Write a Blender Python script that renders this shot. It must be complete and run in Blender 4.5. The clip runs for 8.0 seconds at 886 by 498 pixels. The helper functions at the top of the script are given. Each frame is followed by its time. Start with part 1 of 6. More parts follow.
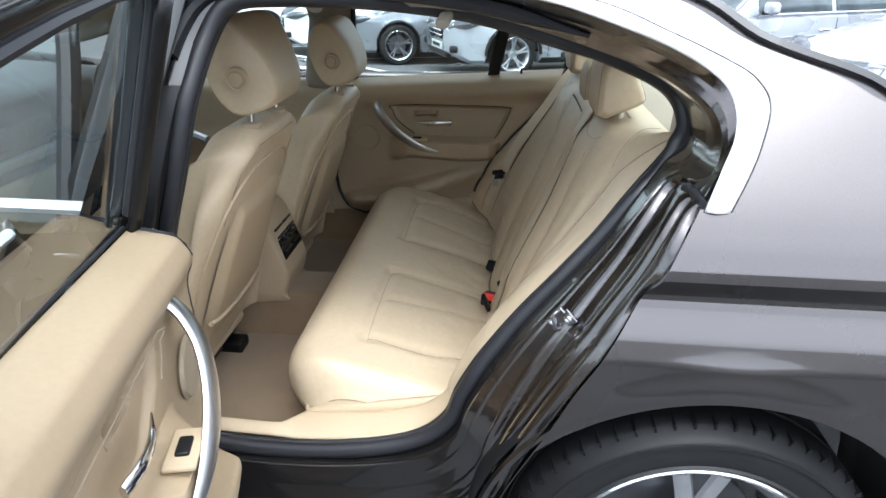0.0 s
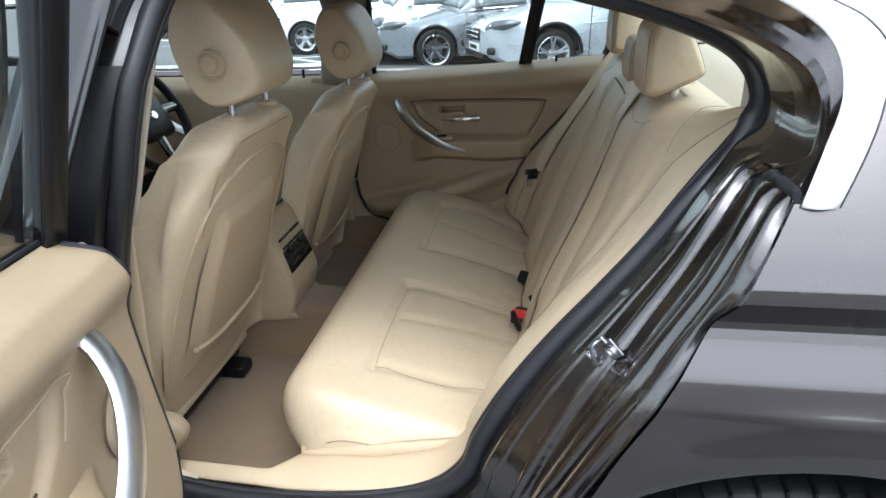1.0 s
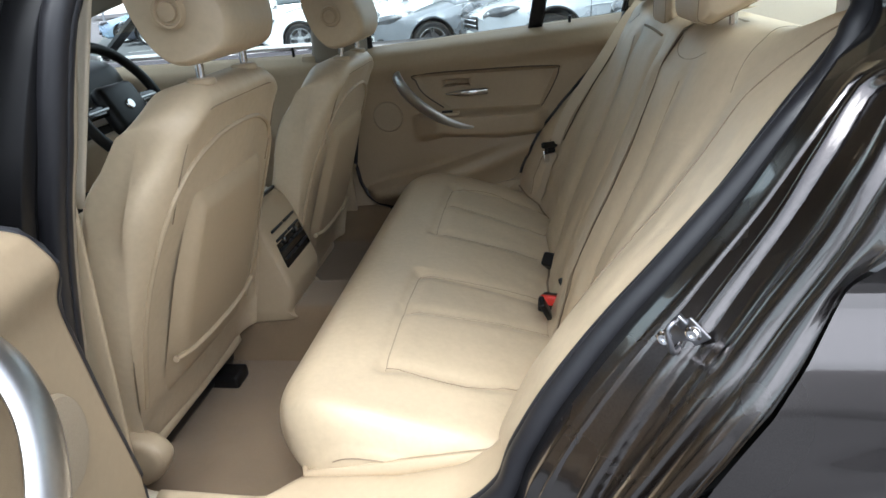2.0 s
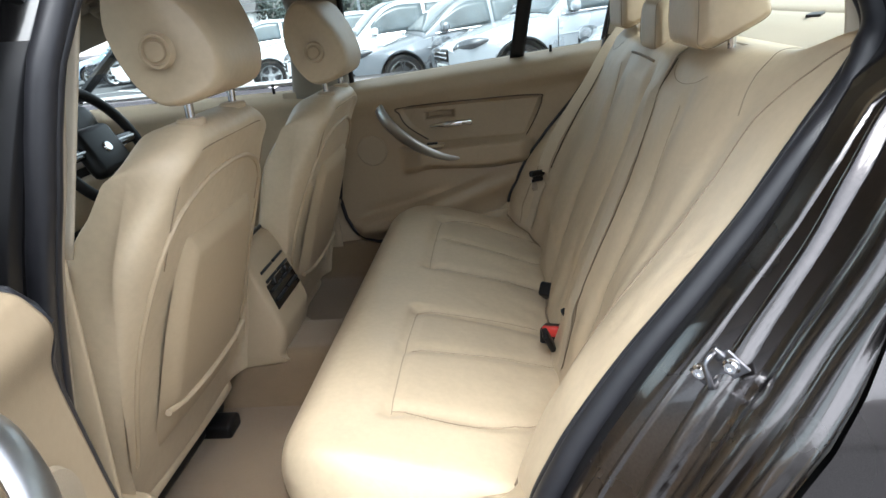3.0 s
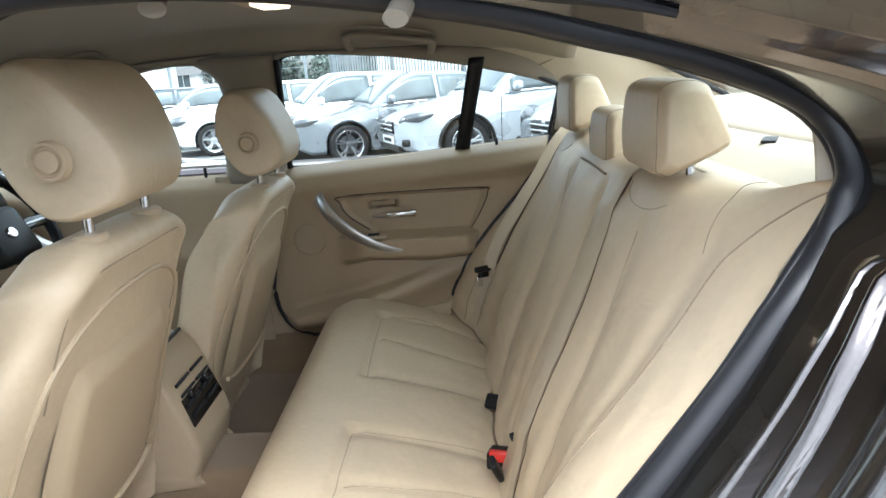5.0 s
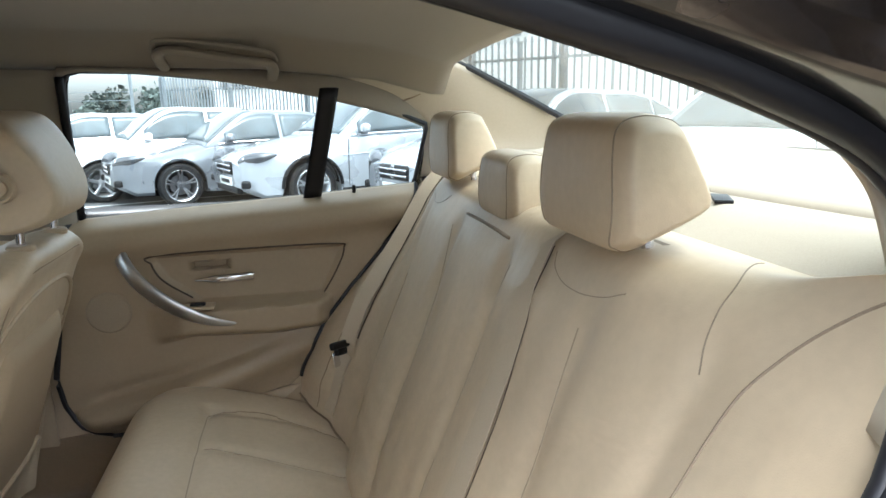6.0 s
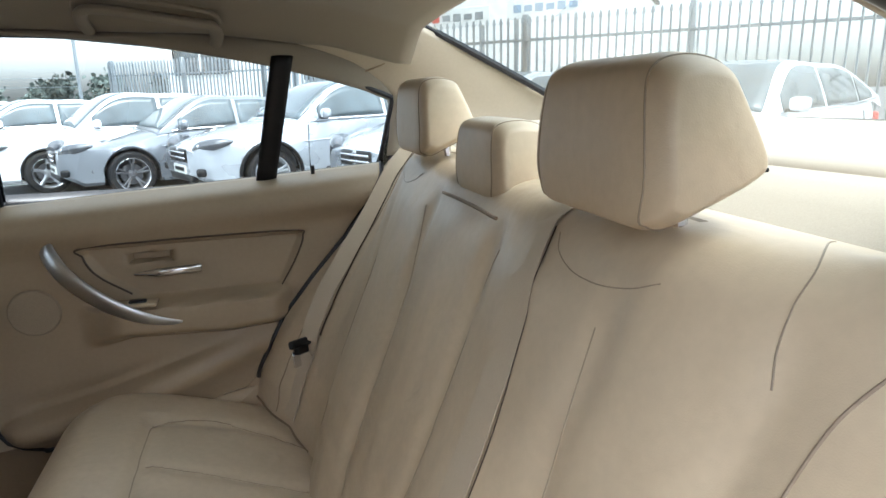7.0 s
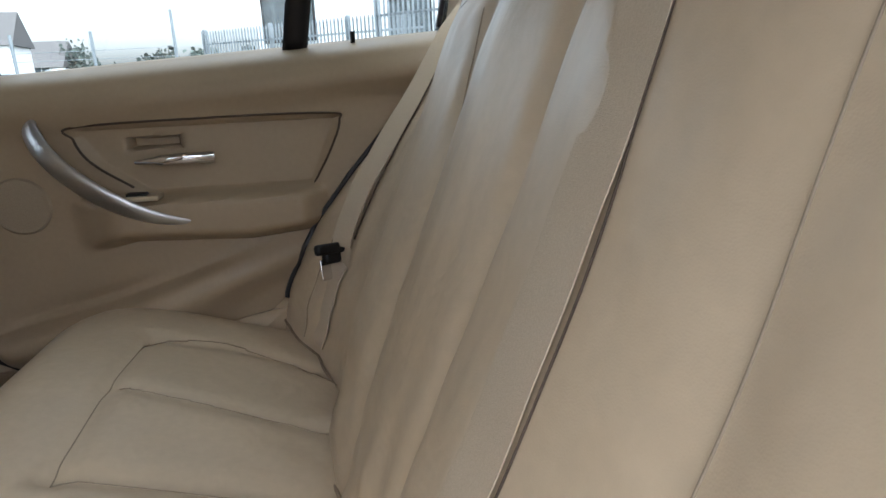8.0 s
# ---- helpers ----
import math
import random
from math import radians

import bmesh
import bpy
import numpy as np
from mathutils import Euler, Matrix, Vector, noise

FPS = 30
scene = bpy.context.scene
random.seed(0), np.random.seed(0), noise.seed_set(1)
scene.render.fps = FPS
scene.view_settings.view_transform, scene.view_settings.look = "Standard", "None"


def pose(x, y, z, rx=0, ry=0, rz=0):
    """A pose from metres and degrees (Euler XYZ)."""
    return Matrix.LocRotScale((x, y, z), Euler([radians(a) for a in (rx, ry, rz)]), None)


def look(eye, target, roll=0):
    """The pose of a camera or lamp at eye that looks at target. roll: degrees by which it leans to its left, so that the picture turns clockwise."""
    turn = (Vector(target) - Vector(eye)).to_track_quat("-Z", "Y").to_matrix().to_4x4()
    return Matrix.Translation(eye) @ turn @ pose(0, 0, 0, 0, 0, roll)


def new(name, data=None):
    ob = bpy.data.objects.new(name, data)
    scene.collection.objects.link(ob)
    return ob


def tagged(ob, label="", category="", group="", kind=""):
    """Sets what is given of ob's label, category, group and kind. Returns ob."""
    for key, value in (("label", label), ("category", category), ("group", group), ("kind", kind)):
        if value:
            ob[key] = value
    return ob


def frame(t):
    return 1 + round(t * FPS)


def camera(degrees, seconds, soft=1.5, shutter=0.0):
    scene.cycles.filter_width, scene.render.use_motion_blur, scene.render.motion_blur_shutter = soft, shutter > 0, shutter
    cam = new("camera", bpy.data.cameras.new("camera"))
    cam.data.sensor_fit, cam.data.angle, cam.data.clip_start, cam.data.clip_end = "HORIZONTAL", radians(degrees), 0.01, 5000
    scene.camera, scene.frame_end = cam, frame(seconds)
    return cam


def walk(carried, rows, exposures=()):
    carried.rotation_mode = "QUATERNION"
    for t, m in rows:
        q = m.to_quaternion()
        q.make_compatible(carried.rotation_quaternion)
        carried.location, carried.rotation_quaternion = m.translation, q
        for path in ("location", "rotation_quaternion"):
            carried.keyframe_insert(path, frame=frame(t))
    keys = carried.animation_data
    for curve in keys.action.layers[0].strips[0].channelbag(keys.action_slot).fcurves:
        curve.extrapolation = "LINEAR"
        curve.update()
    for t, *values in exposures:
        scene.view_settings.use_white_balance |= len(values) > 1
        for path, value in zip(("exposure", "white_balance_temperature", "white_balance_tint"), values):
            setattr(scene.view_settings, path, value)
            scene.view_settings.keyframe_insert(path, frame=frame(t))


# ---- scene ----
cam = camera(69.9, 8.0)
PATH = [
    (0, (-0.466, -1.697, 1.313), (-0.626, 0.121, 0.493), 0.6),
    (0.5, (-0.416, -1.616, 1.254), (-0.75, 0.151, 0.378), -0.8),
    (1, (-0.434, -1.481, 1.227), (-0.732, 0.328, 0.429), -2.0),
    (1.5, (-0.468, -1.377, 1.167), (-0.81, 0.407, 0.331), -2.8),
    (1.7, (-0.468, -1.351, 1.14), (-0.82, 0.439, 0.322), -4.2),
    (2.8, (-0.526, -1.299, 1.107), (-0.781, 0.533, 0.346), -6.1),
    (3, (-0.526, -1.297, 1.12), (-0.766, 0.552, 0.397), -6.4),
    (3.5, (-0.515, -1.294, 1.148), (-0.72, 0.585, 0.496), -6.5),
    (4, (-0.512, -1.296, 1.166), (-0.681, 0.596, 0.541), -5.6),
    (4.2, (-0.516, -1.296, 1.162), (-0.684, 0.583, 0.499), -5.8),
    (5.3, (-0.526, -1.071, 1.177), (-0.496, 0.861, 0.662), -3.6),
    (5.5, (-0.525, -0.993, 1.16), (-0.416, 0.937, 0.646), -4.1),
    (6, (-0.533, -0.856, 1.152), (-0.097, 1.046, 0.714), -1.0),
    (6.5, (-0.525, -0.811, 1.154), (-0.007, 1.076, 0.737), -0.9),
    (7, (-0.517, -0.727, 1.119), (0.026, 1.137, 0.64), -1.2),
    (7.5, (-0.491, -0.593, 0.992), (-0.001, 1.269, 0.452), -1.3),
    (8, (-0.423, -0.47, 0.902), (-0.146, 1.431, 0.345), -2.4),
]
EXPOSURE = [(0, 1.9, 5850, 7), (1, 1.85, 5850, 7), (1.7, 1.85, 5900, 7), (2.8, 1.95, 6000, 7), (3, 2.05, 6000, 7), (3.5, 2.3, 5900, 7), (4, 2.4, 5900, 7), (5.5, 2.5, 5900, 8), (6.5, 2.25, 6000, 10), (7, 2.25, 5950, 11), (7.5, 2.3, 6000, 12), (8, 2.25, 5950, 13)]
walk(cam, [(t, look(eye, target, roll)) for t, eye, target, roll in PATH], EXPOSURE)

# ---- world and light: a bright overcast day ----
YC = 0.035                      # the car's centre line
world = bpy.data.worlds.new("overcast_sky")
scene.world = world
world.use_nodes = True
wn = world.node_tree
wn.nodes.clear()
sky = wn.nodes.new("ShaderNodeTexSky")
sky.sky_type = "NISHITA"
sky.sun_disc = False
sky.sun_elevation = radians(68)
sky.sun_rotation = radians(152)
sky.air_density, sky.dust_density, sky.ozone_density = 1.0, 4.0, 1.0
hue = wn.nodes.new("ShaderNodeHueSaturation")
hue.inputs["Saturation"].default_value = 0.22
bg = wn.nodes.new("ShaderNodeBackground")
bg.inputs["Strength"].default_value = 0.16
wo = wn.nodes.new("ShaderNodeOutputWorld")
wn.links.new(sky.outputs[0], hue.inputs["Color"])
wn.links.new(hue.outputs[0], bg.inputs["Color"])
wn.links.new(bg.outputs[0], wo.inputs["Surface"])
sun = new("sun", bpy.data.lights.new("sun", "SUN"))
sun.data.energy, sun.data.angle, sun.data.color = 0.55, radians(50), (1.0, 0.985, 0.96)
sun.matrix_world = look((-0.5, -3.2, 6.8), (0, 0, 0))

# ---- materials ----


def material(name, color, rough=0.5, metal=0.0, spread=0.08, scale=40.0, bump=0.0, bump_scale=400.0, coat=0.0,
             blotch=0.06, blotch_scale=3.0, spec=0.5, piece=0.0, sheen=0.0, wrinkle=0.0):
    """Principled surface: base colour varied at two scales, fine relief, gloss."""
    m = bpy.data.materials.new(name)
    m.use_nodes = True
    t = m.node_tree
    b = t.nodes["Principled BSDF"]
    b.inputs["Roughness"].default_value, b.inputs["Metallic"].default_value = rough, metal
    b.inputs["Specular IOR Level"].default_value = spec
    b.inputs["Coat Weight"].default_value = coat
    b.inputs["Coat Roughness"].default_value = 0.04
    b.inputs["Sheen Weight"].default_value = sheen
    co = t.nodes.new("ShaderNodeTexCoord")
    n1, n2 = t.nodes.new("ShaderNodeTexNoise"), t.nodes.new("ShaderNodeTexNoise")
    n1.inputs["Scale"].default_value, n2.inputs["Scale"].default_value = scale, blotch_scale
    n1.inputs["Detail"].default_value, n2.inputs["Detail"].default_value = 4, 5
    for n in (n1, n2):
        t.links.new(co.outputs["Object"], n.inputs["Vector"])
    def varied(source, base_socket, amount):
        r = t.nodes.new("ShaderNodeMapRange")
        r.inputs["From Min"].default_value, r.inputs["From Max"].default_value = 0.3, 0.7
        r.inputs["To Min"].default_value, r.inputs["To Max"].default_value = 1 - amount, 1 + amount
        t.links.new(source, r.inputs["Value"])
        mul = t.nodes.new("ShaderNodeVectorMath")
        mul.operation = "SCALE"
        t.links.new(r.outputs[0], mul.inputs["Scale"])
        if base_socket is None:
            mul.inputs[0].default_value = color
        else:
            t.links.new(base_socket, mul.inputs[0])
        return mul.outputs[0]
    c = varied(n1.outputs[0], None, spread)
    c = varied(n2.outputs[0], c, blotch)
    if piece:
        info = t.nodes.new("ShaderNodeObjectInfo")
        c = varied(info.outputs["Random"], c, piece)
    t.links.new(c, b.inputs["Base Color"])
    rr = t.nodes.new("ShaderNodeMapRange")
    rr.inputs["From Min"].default_value, rr.inputs["From Max"].default_value = 0.3, 0.7
    rr.inputs["To Min"].default_value, rr.inputs["To Max"].default_value = max(0.0, rough * 0.85), min(1, rough * 1.15)
    t.links.new(n2.outputs[0], rr.inputs["Value"])
    t.links.new(rr.outputs[0], b.inputs["Roughness"])
    if bump:
        v = t.nodes.new("ShaderNodeTexVoronoi")
        v.inputs["Scale"].default_value = bump_scale
        t.links.new(co.outputs["Object"], v.inputs["Vector"])
        bp = t.nodes.new("ShaderNodeBump")
        bp.inputs["Strength"].default_value, bp.inputs["Distance"].default_value = bump, 0.0006
        t.links.new(v.outputs["Distance"], bp.inputs["Height"])
        t.links.new(bp.outputs[0], b.inputs["Normal"])
        if wrinkle:
            w = t.nodes.new("ShaderNodeTexNoise")
            w.inputs["Scale"].default_value, w.inputs["Detail"].default_value = 11.0, 3
            w.inputs["Distortion"].default_value = 0.8
            t.links.new(co.outputs["Object"], w.inputs["Vector"])
            soft = t.nodes.new("ShaderNodeBump")
            soft.inputs["Strength"].default_value, soft.inputs["Distance"].default_value = wrinkle, 0.012
            t.links.new(w.outputs[0], soft.inputs["Height"])
            t.links.new(soft.outputs[0], bp.inputs["Normal"])
    return m


def glass_material(name, tint, rough=0.0):
    """Thin window glass: clear with a tint, and a reflection that grows at grazing angles."""
    m = bpy.data.materials.new(name)
    m.use_nodes = True
    t = m.node_tree
    t.nodes.clear()
    out, mix = t.nodes.new("ShaderNodeOutputMaterial"), t.nodes.new("ShaderNodeMixShader")
    tr, gl, fr = t.nodes.new("ShaderNodeBsdfTransparent"), t.nodes.new("ShaderNodeBsdfGlossy"), t.nodes.new("ShaderNodeLayerWeight")
    pw, ma = t.nodes.new("ShaderNodeMath"), t.nodes.new("ShaderNodeMath")
    pw.operation, ma.operation = "POWER", "MULTIPLY_ADD"
    pw.inputs[1].default_value, ma.inputs[1].default_value, ma.inputs[2].default_value = 3.2, 0.85, 0.11
    tr.inputs[0].default_value = (*tint, 1)
    gl.inputs["Roughness"].default_value = rough
    fr.inputs[0].default_value = 0.5
    t.links.new(fr.outputs["Facing"], pw.inputs[0])
    t.links.new(pw.outputs[0], ma.inputs[0])
    t.links.new(ma.outputs[0], mix.inputs[0])
    t.links.new(tr.outputs[0], mix.inputs[1])
    t.links.new(gl.outputs[0], mix.inputs[2])
    t.links.new(mix.outputs[0], out.inputs[0])
    return m


BEIGE = (0.50, 0.402, 0.275)
leather = material("beige_leather", BEIGE, 0.45, spread=0.035, scale=90, bump=0.14, bump_scale=900, blotch=0.07, blotch_scale=5, wrinkle=0.22)
dark_joint = material("dark_panel_joint", (0.07, 0.05, 0.035), 0.8, spread=0.1, scale=200)
soft_seam = material("tonal_leather_seam", (0.27, 0.215, 0.15), 0.65, spread=0.06, scale=300)
seam_mat = material("leather_seam", (0.25, 0.19, 0.13), 0.7, spread=0.1, scale=300)
trim = material("beige_trim_plastic", (0.43, 0.338, 0.225), 0.5, spread=0.02, scale=120, bump=0.2, bump_scale=800, blotch=0.03)
door_trim = material("tan_door_trim", (0.33, 0.25, 0.160), 0.5, spread=0.03, scale=120, bump=0.2, bump_scale=800, blotch=0.05, blotch_scale=6)
pillar_trim = material("cream_pillar_trim", (0.47, 0.41, 0.315), 0.6, spread=0.02, scale=150, bump=0.15, bump_scale=900, blotch=0.03)
headliner_mat = material("headliner_cloth", (0.27, 0.235, 0.185), 0.92, spread=0.05, scale=500, bump=0.3, bump_scale=1400, blotch=0.04, sheen=0.1)
shelf_mat = material("cream_shelf_felt", (0.36, 0.312, 0.24), 0.9, spread=0.05, scale=600, bump=0.3, bump_scale=1300, blotch=0.04, sheen=0.1)
carpet_mat = material("beige_carpet", (0.215, 0.150, 0.088), 0.98, spread=0.16, scale=700, bump=0.9, bump_scale=1500, blotch=0.12, blotch_scale=9, sheen=0.2)
webbing = material("beige_webbing", (0.50, 0.415, 0.30), 0.8, spread=0.08, scale=900, bump=0.4, bump_scale=1800, blotch=0.03)
rubber = material("black_rubber", (0.014, 0.014, 0.017), 0.42, spread=0.12, scale=60, blotch=0.15, spec=0.45)
black_plastic = material("black_plastic", (0.007, 0.007, 0.008), 0.4, spread=0.1, scale=60, spec=0.3)
jamb_paint = material("brown_jamb_paint", (0.135, 0.122, 0.119), 0.26, metal=1.0, coat=1.0, spread=0.10, scale=300, blotch=0.12, blotch_scale=6)
jamb_black = material("dark_jamb_gloss", (0.006, 0.0055, 0.0055), 0.20, spread=0.12, scale=50, blotch=0.2, blotch_scale=7, spec=0.5, coat=0.8)
speaker_mat = material("speaker_cloth", (0.33, 0.262, 0.18), 0.85, spread=0.12, scale=900, bump=0.6, bump_scale=1500)
black_gloss = material("black_gloss_trim", (0.010, 0.010, 0.011), 0.18, coat=0.6, spread=0.1)
paint = material("brown_metallic_paint", (0.105, 0.094, 0.093), 0.28, metal=1.0, coat=1.0, spread=0.10, scale=900, blotch=0.03)
alu = material("satin_aluminium", (0.58, 0.58, 0.59), 0.36, metal=1.0, spread=0.03, scale=200)
chrome = material("bright_metal", (0.78, 0.78, 0.80), 0.12, metal=1.0, spread=0.03)
dark_chrome = material("dull_zinc_steel", (0.22, 0.22, 0.235), 0.3, metal=1.0, spread=0.1)
bright_trim = material("bright_window_trim", (0.92, 0.92, 0.93), 0.38, metal=0.35, spread=0.02)
red_plastic = material("red_plastic", (0.55, 0.03, 0.02), 0.35, spread=0.05)
tyre_mat = material("tyre_rubber", (0.010, 0.010, 0.011), 0.48, spec=0.38, spread=0.15, scale=60, blotch=0.2, blotch_scale=8)
rim_mat = material("alloy_rim", (0.55, 0.56, 0.58), 0.3, metal=0.9, spread=0.04)
dark_rim = material("dark_alloy", (0.16, 0.16, 0.17), 0.35, metal=0.8, spread=0.05)
lamp_glass = material("headlamp_lens", (0.07, 0.075, 0.085), 0.10, coat=0.6, spread=0.3, scale=25, blotch=0.3, blotch_scale=14)
plate_mat = material("plate_white", (0.75, 0.75, 0.72), 0.4)
window_mat = glass_material("clear_glass", (0.84, 0.94, 0.92))
rear_glass_mat = glass_material("rear_window_glass", (0.70, 0.80, 0.78))
dark_glass = material("parked_car_glass", (0.075, 0.095, 0.105), 0.08, spec=0.5, coat=0.3, spread=0.25, scale=4, blotch=0.3, blotch_scale=2.5)
asphalt = material("asphalt", (0.105, 0.107, 0.110), 0.9, spread=0.35, scale=160, bump=0.8, bump_scale=220, blotch=0.2, blotch_scale=0.7)
line_paint = material("white_line_paint", (0.72, 0.72, 0.70), 0.7, spread=0.15, scale=40, blotch=0.2, blotch_scale=6)
steel = material("galvanised_steel", (0.27, 0.30, 0.32), 0.5, metal=0.6, spread=0.1, scale=15, piece=0.1)
blocker_mat = material("grey_light_blocker", (0.30, 0.295, 0.285), 0.9, spread=0.15, scale=9, bump=0.5, bump_scale=60, blotch=0.15, blotch_scale=0.6)
wall_paint = material("pale_render", (0.84, 0.84, 0.82), 0.85, spread=0.06, scale=6, blotch=0.08)
roof_tile = material("dark_roof", (0.10, 0.095, 0.095), 0.8, spread=0.2, scale=5)
leaf_mat = material("foliage", (0.075, 0.095, 0.085), 0.8, spread=0.4, scale=3, piece=0.3)
bark_mat = material("bark", (0.13, 0.10, 0.075), 0.9, spread=0.3, scale=12)
car_white = material("white_car_paint", (0.82, 0.83, 0.85), 0.25, coat=1.0, spread=0.01)
car_silver = material("silver_car_paint", (0.22, 0.235, 0.26), 0.3, metal=0.55, coat=1.0, spread=0.03, scale=700)
car_pale = material("pale_silver_car_paint", (0.42, 0.445, 0.48), 0.28, metal=0.35, coat=1.0, spread=0.03, scale=700)
car_dark = material("dark_car_paint", (0.03, 0.035, 0.05), 0.25, metal=0.3, coat=1.0, spread=0.03)
car_blue = material("pale_blue_car_paint", (0.25, 0.36, 0.48), 0.25, metal=0.4, coat=1.0, spread=0.03)

lit_lens = material("lit_lamp_lens", (0.85, 0.78, 0.65), 0.4, spread=0.02)
lit_lens.node_tree.nodes["Principled BSDF"].inputs["Emission Color"].default_value = (1.0, 0.80, 0.55, 1)
lit_lens.node_tree.nodes["Principled BSDF"].inputs["Emission Strength"].default_value = 0.5

# ---- mesh helpers ----


def mesh(name, verts, faces, mat, parent=None, label="", smooth=True, thick=0.0, sharp=40, weld=False):
    me = bpy.data.meshes.new(name)
    me.from_pydata([tuple(v) for v in verts], [], faces)
    bm = bmesh.new()
    bm.from_mesh(me)
    if weld:
        bmesh.ops.remove_doubles(bm, verts=bm.verts, dist=0.00005)
    bmesh.ops.recalc_face_normals(bm, faces=bm.faces)
    bm.to_mesh(me)
    bm.free()
    me.materials.append(mat)
    if smooth:
        me.polygons.foreach_set("use_smooth", [True] * len(me.polygons))
        me.set_sharp_from_angle(angle=radians(sharp))
    ob = new(name, me)
    if parent is not None:
        ob.parent = parent
    if label:
        ob["label"] = label
    if thick:
        s = ob.modifiers.new("thickness", "SOLIDIFY")
        s.thickness, s.offset = thick, -1 if thick > 0 else 1
        s.thickness = abs(thick)
    return ob


def thing(name, label, category, at=(0, 0, 0), group="", kind=""):
    return tagged(moved(new(name), Matrix.Translation(at)), label, category, group, kind)


def moved(ob, m):
    ob.matrix_basis = m
    return ob


def grid(fn, nu, nv, wrap_u=False, wrap_v=False):
    """Vertices and faces of fn(u, v), u and v from 0 to 1."""
    du, dv = (nu if wrap_u else nu - 1), (nv if wrap_v else nv - 1)
    verts = [fn(i / du, j / dv) for j in range(nv) for i in range(nu)]
    faces = []
    for j in range(nv if wrap_v else nv - 1):
        for i in range(nu if wrap_u else nu - 1):
            a, b = j * nu + i, j * nu + (i + 1) % nu
            c, d = ((j + 1) % nv) * nu + (i + 1) % nu, ((j + 1) % nv) * nu + i
            faces.append((a, b, c, d))
    return verts, faces


def curve(points, n):
    """n points along a Catmull-Rom curve through the points."""
    p = [np.array(q, float) for q in points]
    p = [2 * p[0] - p[1]] + p + [2 * p[-1] - p[-2]]
    segs = len(p) - 3
    out = []
    for k in range(n):
        s = k / (n - 1) * segs
        i = min(int(s), segs - 1)
        t = s - i
        a, b, c, d = p[i:i + 4]
        out.append(0.5 * (2 * b + (c - a) * t + (2 * a - 5 * b + 4 * c - d) * t * t + (3 * b - a - 3 * c + d) * t ** 3))
    return out


def loop_curve(points, n):
    """n points round a closed Catmull-Rom curve."""
    p = [np.array(q, float) for q in points]
    m = len(p)
    out = []
    for k in range(n):
        s = k / n * m
        i = int(s)
        t = s - i
        a, b, c, d = p[(i - 1) % m], p[i % m], p[(i + 1) % m], p[(i + 2) % m]
        out.append(0.5 * (2 * b + (c - a) * t + (2 * a - 5 * b + 4 * c - d) * t * t + (3 * b - a - 3 * c + d) * t ** 3))
    return out


def lerp_table(table, x):
    """Piecewise linear value from rows of (x, value)."""
    return float(np.interp(x, [r[0] for r in table], [r[1] for r in table]))


def smooth_table(table, x):
    """Like lerp_table, eased so that the rows join without kinks."""
    xs = [r[0] for r in table]
    ys = [r[1] for r in table]
    h = (xs[-1] - xs[0]) / 40
    return float(np.mean([np.interp(x + d * h, xs, ys) for d in (-2, -1, 0, 1, 2)]))


def step(x):
    x = min(1.0, max(0.0, x))
    return x * x * (3 - 2 * x)


def tube(path, r, sides=8, closed=False, squash=1.0, up=(0, 0, 1), caps=True):
    """A tube along a path; r is a radius or one for each point; squash flattens it along up."""
    p = [Vector(q) for q in path]
    n = len(p)
    rs = r if isinstance(r, (list, tuple)) else [r] * n
    verts, faces = [], []
    for i in range(n):
        if closed:
            d = p[(i + 1) % n] - p[i - 1]
        else:
            d = p[min(i + 1, n - 1)] - p[max(i - 1, 0)]
        d.normalize()
        side = d.cross(Vector(up))
        if side.length < 1e-4:
            side = d.cross(Vector((1, 0.1, 0)))
        side.normalize()
        top = side.cross(d)
        for k in range(sides):
            a = 2 * math.pi * k / sides
            verts.append(p[i] + side * rs[i] * math.cos(a) + top * rs[i] * squash * math.sin(a))
    for i in range(n if closed else n - 1):
        j = (i + 1) % n
        for k in range(sides):
            l = (k + 1) % sides
            faces.append((i * sides + k, i * sides + l, j * sides + l, j * sides + k))
    if caps and not closed:
        faces.append(tuple(range(sides - 1, -1, -1)))
        faces.append(tuple((n - 1) * sides + k for k in range(sides)))
    return verts, faces


def block(size, at=(0, 0, 0), bevel=0.01, segments=3, turn=(0, 0, 0), taper=1.0, shear=0.0):
    """A box with rounded edges; taper narrows its top, shear slides its top along x."""
    bm = bmesh.new()
    bmesh.ops.create_cube(bm, size=1)
    for v in bm.verts:
        k = taper if v.co.z > 0 else 1.0
        v.co.x, v.co.y = v.co.x * k, v.co.y * k
        v.co = Vector((v.co.x * size[0] + (shear if v.co.z > 0 else 0), v.co.y * size[1], v.co.z * size[2]))
    if bevel:
        bmesh.ops.bevel(bm, geom=bm.edges[:], offset=bevel, segments=segments, profile=0.5, affect="EDGES")
    m = pose(*at, *turn)
    verts = [m @ v.co for v in bm.verts]
    bm.verts.index_update()
    faces = [tuple(v.index for v in f.verts) for f in bm.faces]
    bm.free()
    return verts, faces


def join(*pieces):
    verts, faces = [], []
    for v, f in pieces:
        k = len(verts)
        verts += list(v)
        faces += [tuple(i + k for i in q) for q in f]
    return verts, faces


def lathe(profile, n=48, axis_at=(0, 0, 0)):
    """Turned round the y axis: profile rows are (radius, y)."""
    ax = Vector(axis_at)
    return grid(lambda u, v: ax + Vector((P_(profile, v)[0] * math.cos(2 * math.pi * u), P_(profile, v)[1], P_(profile, v)[0] * math.sin(2 * math.pi * u))), n, len(profile), wrap_u=True)


def P_(rows, v):
    return rows[round(v * (len(rows) - 1))]


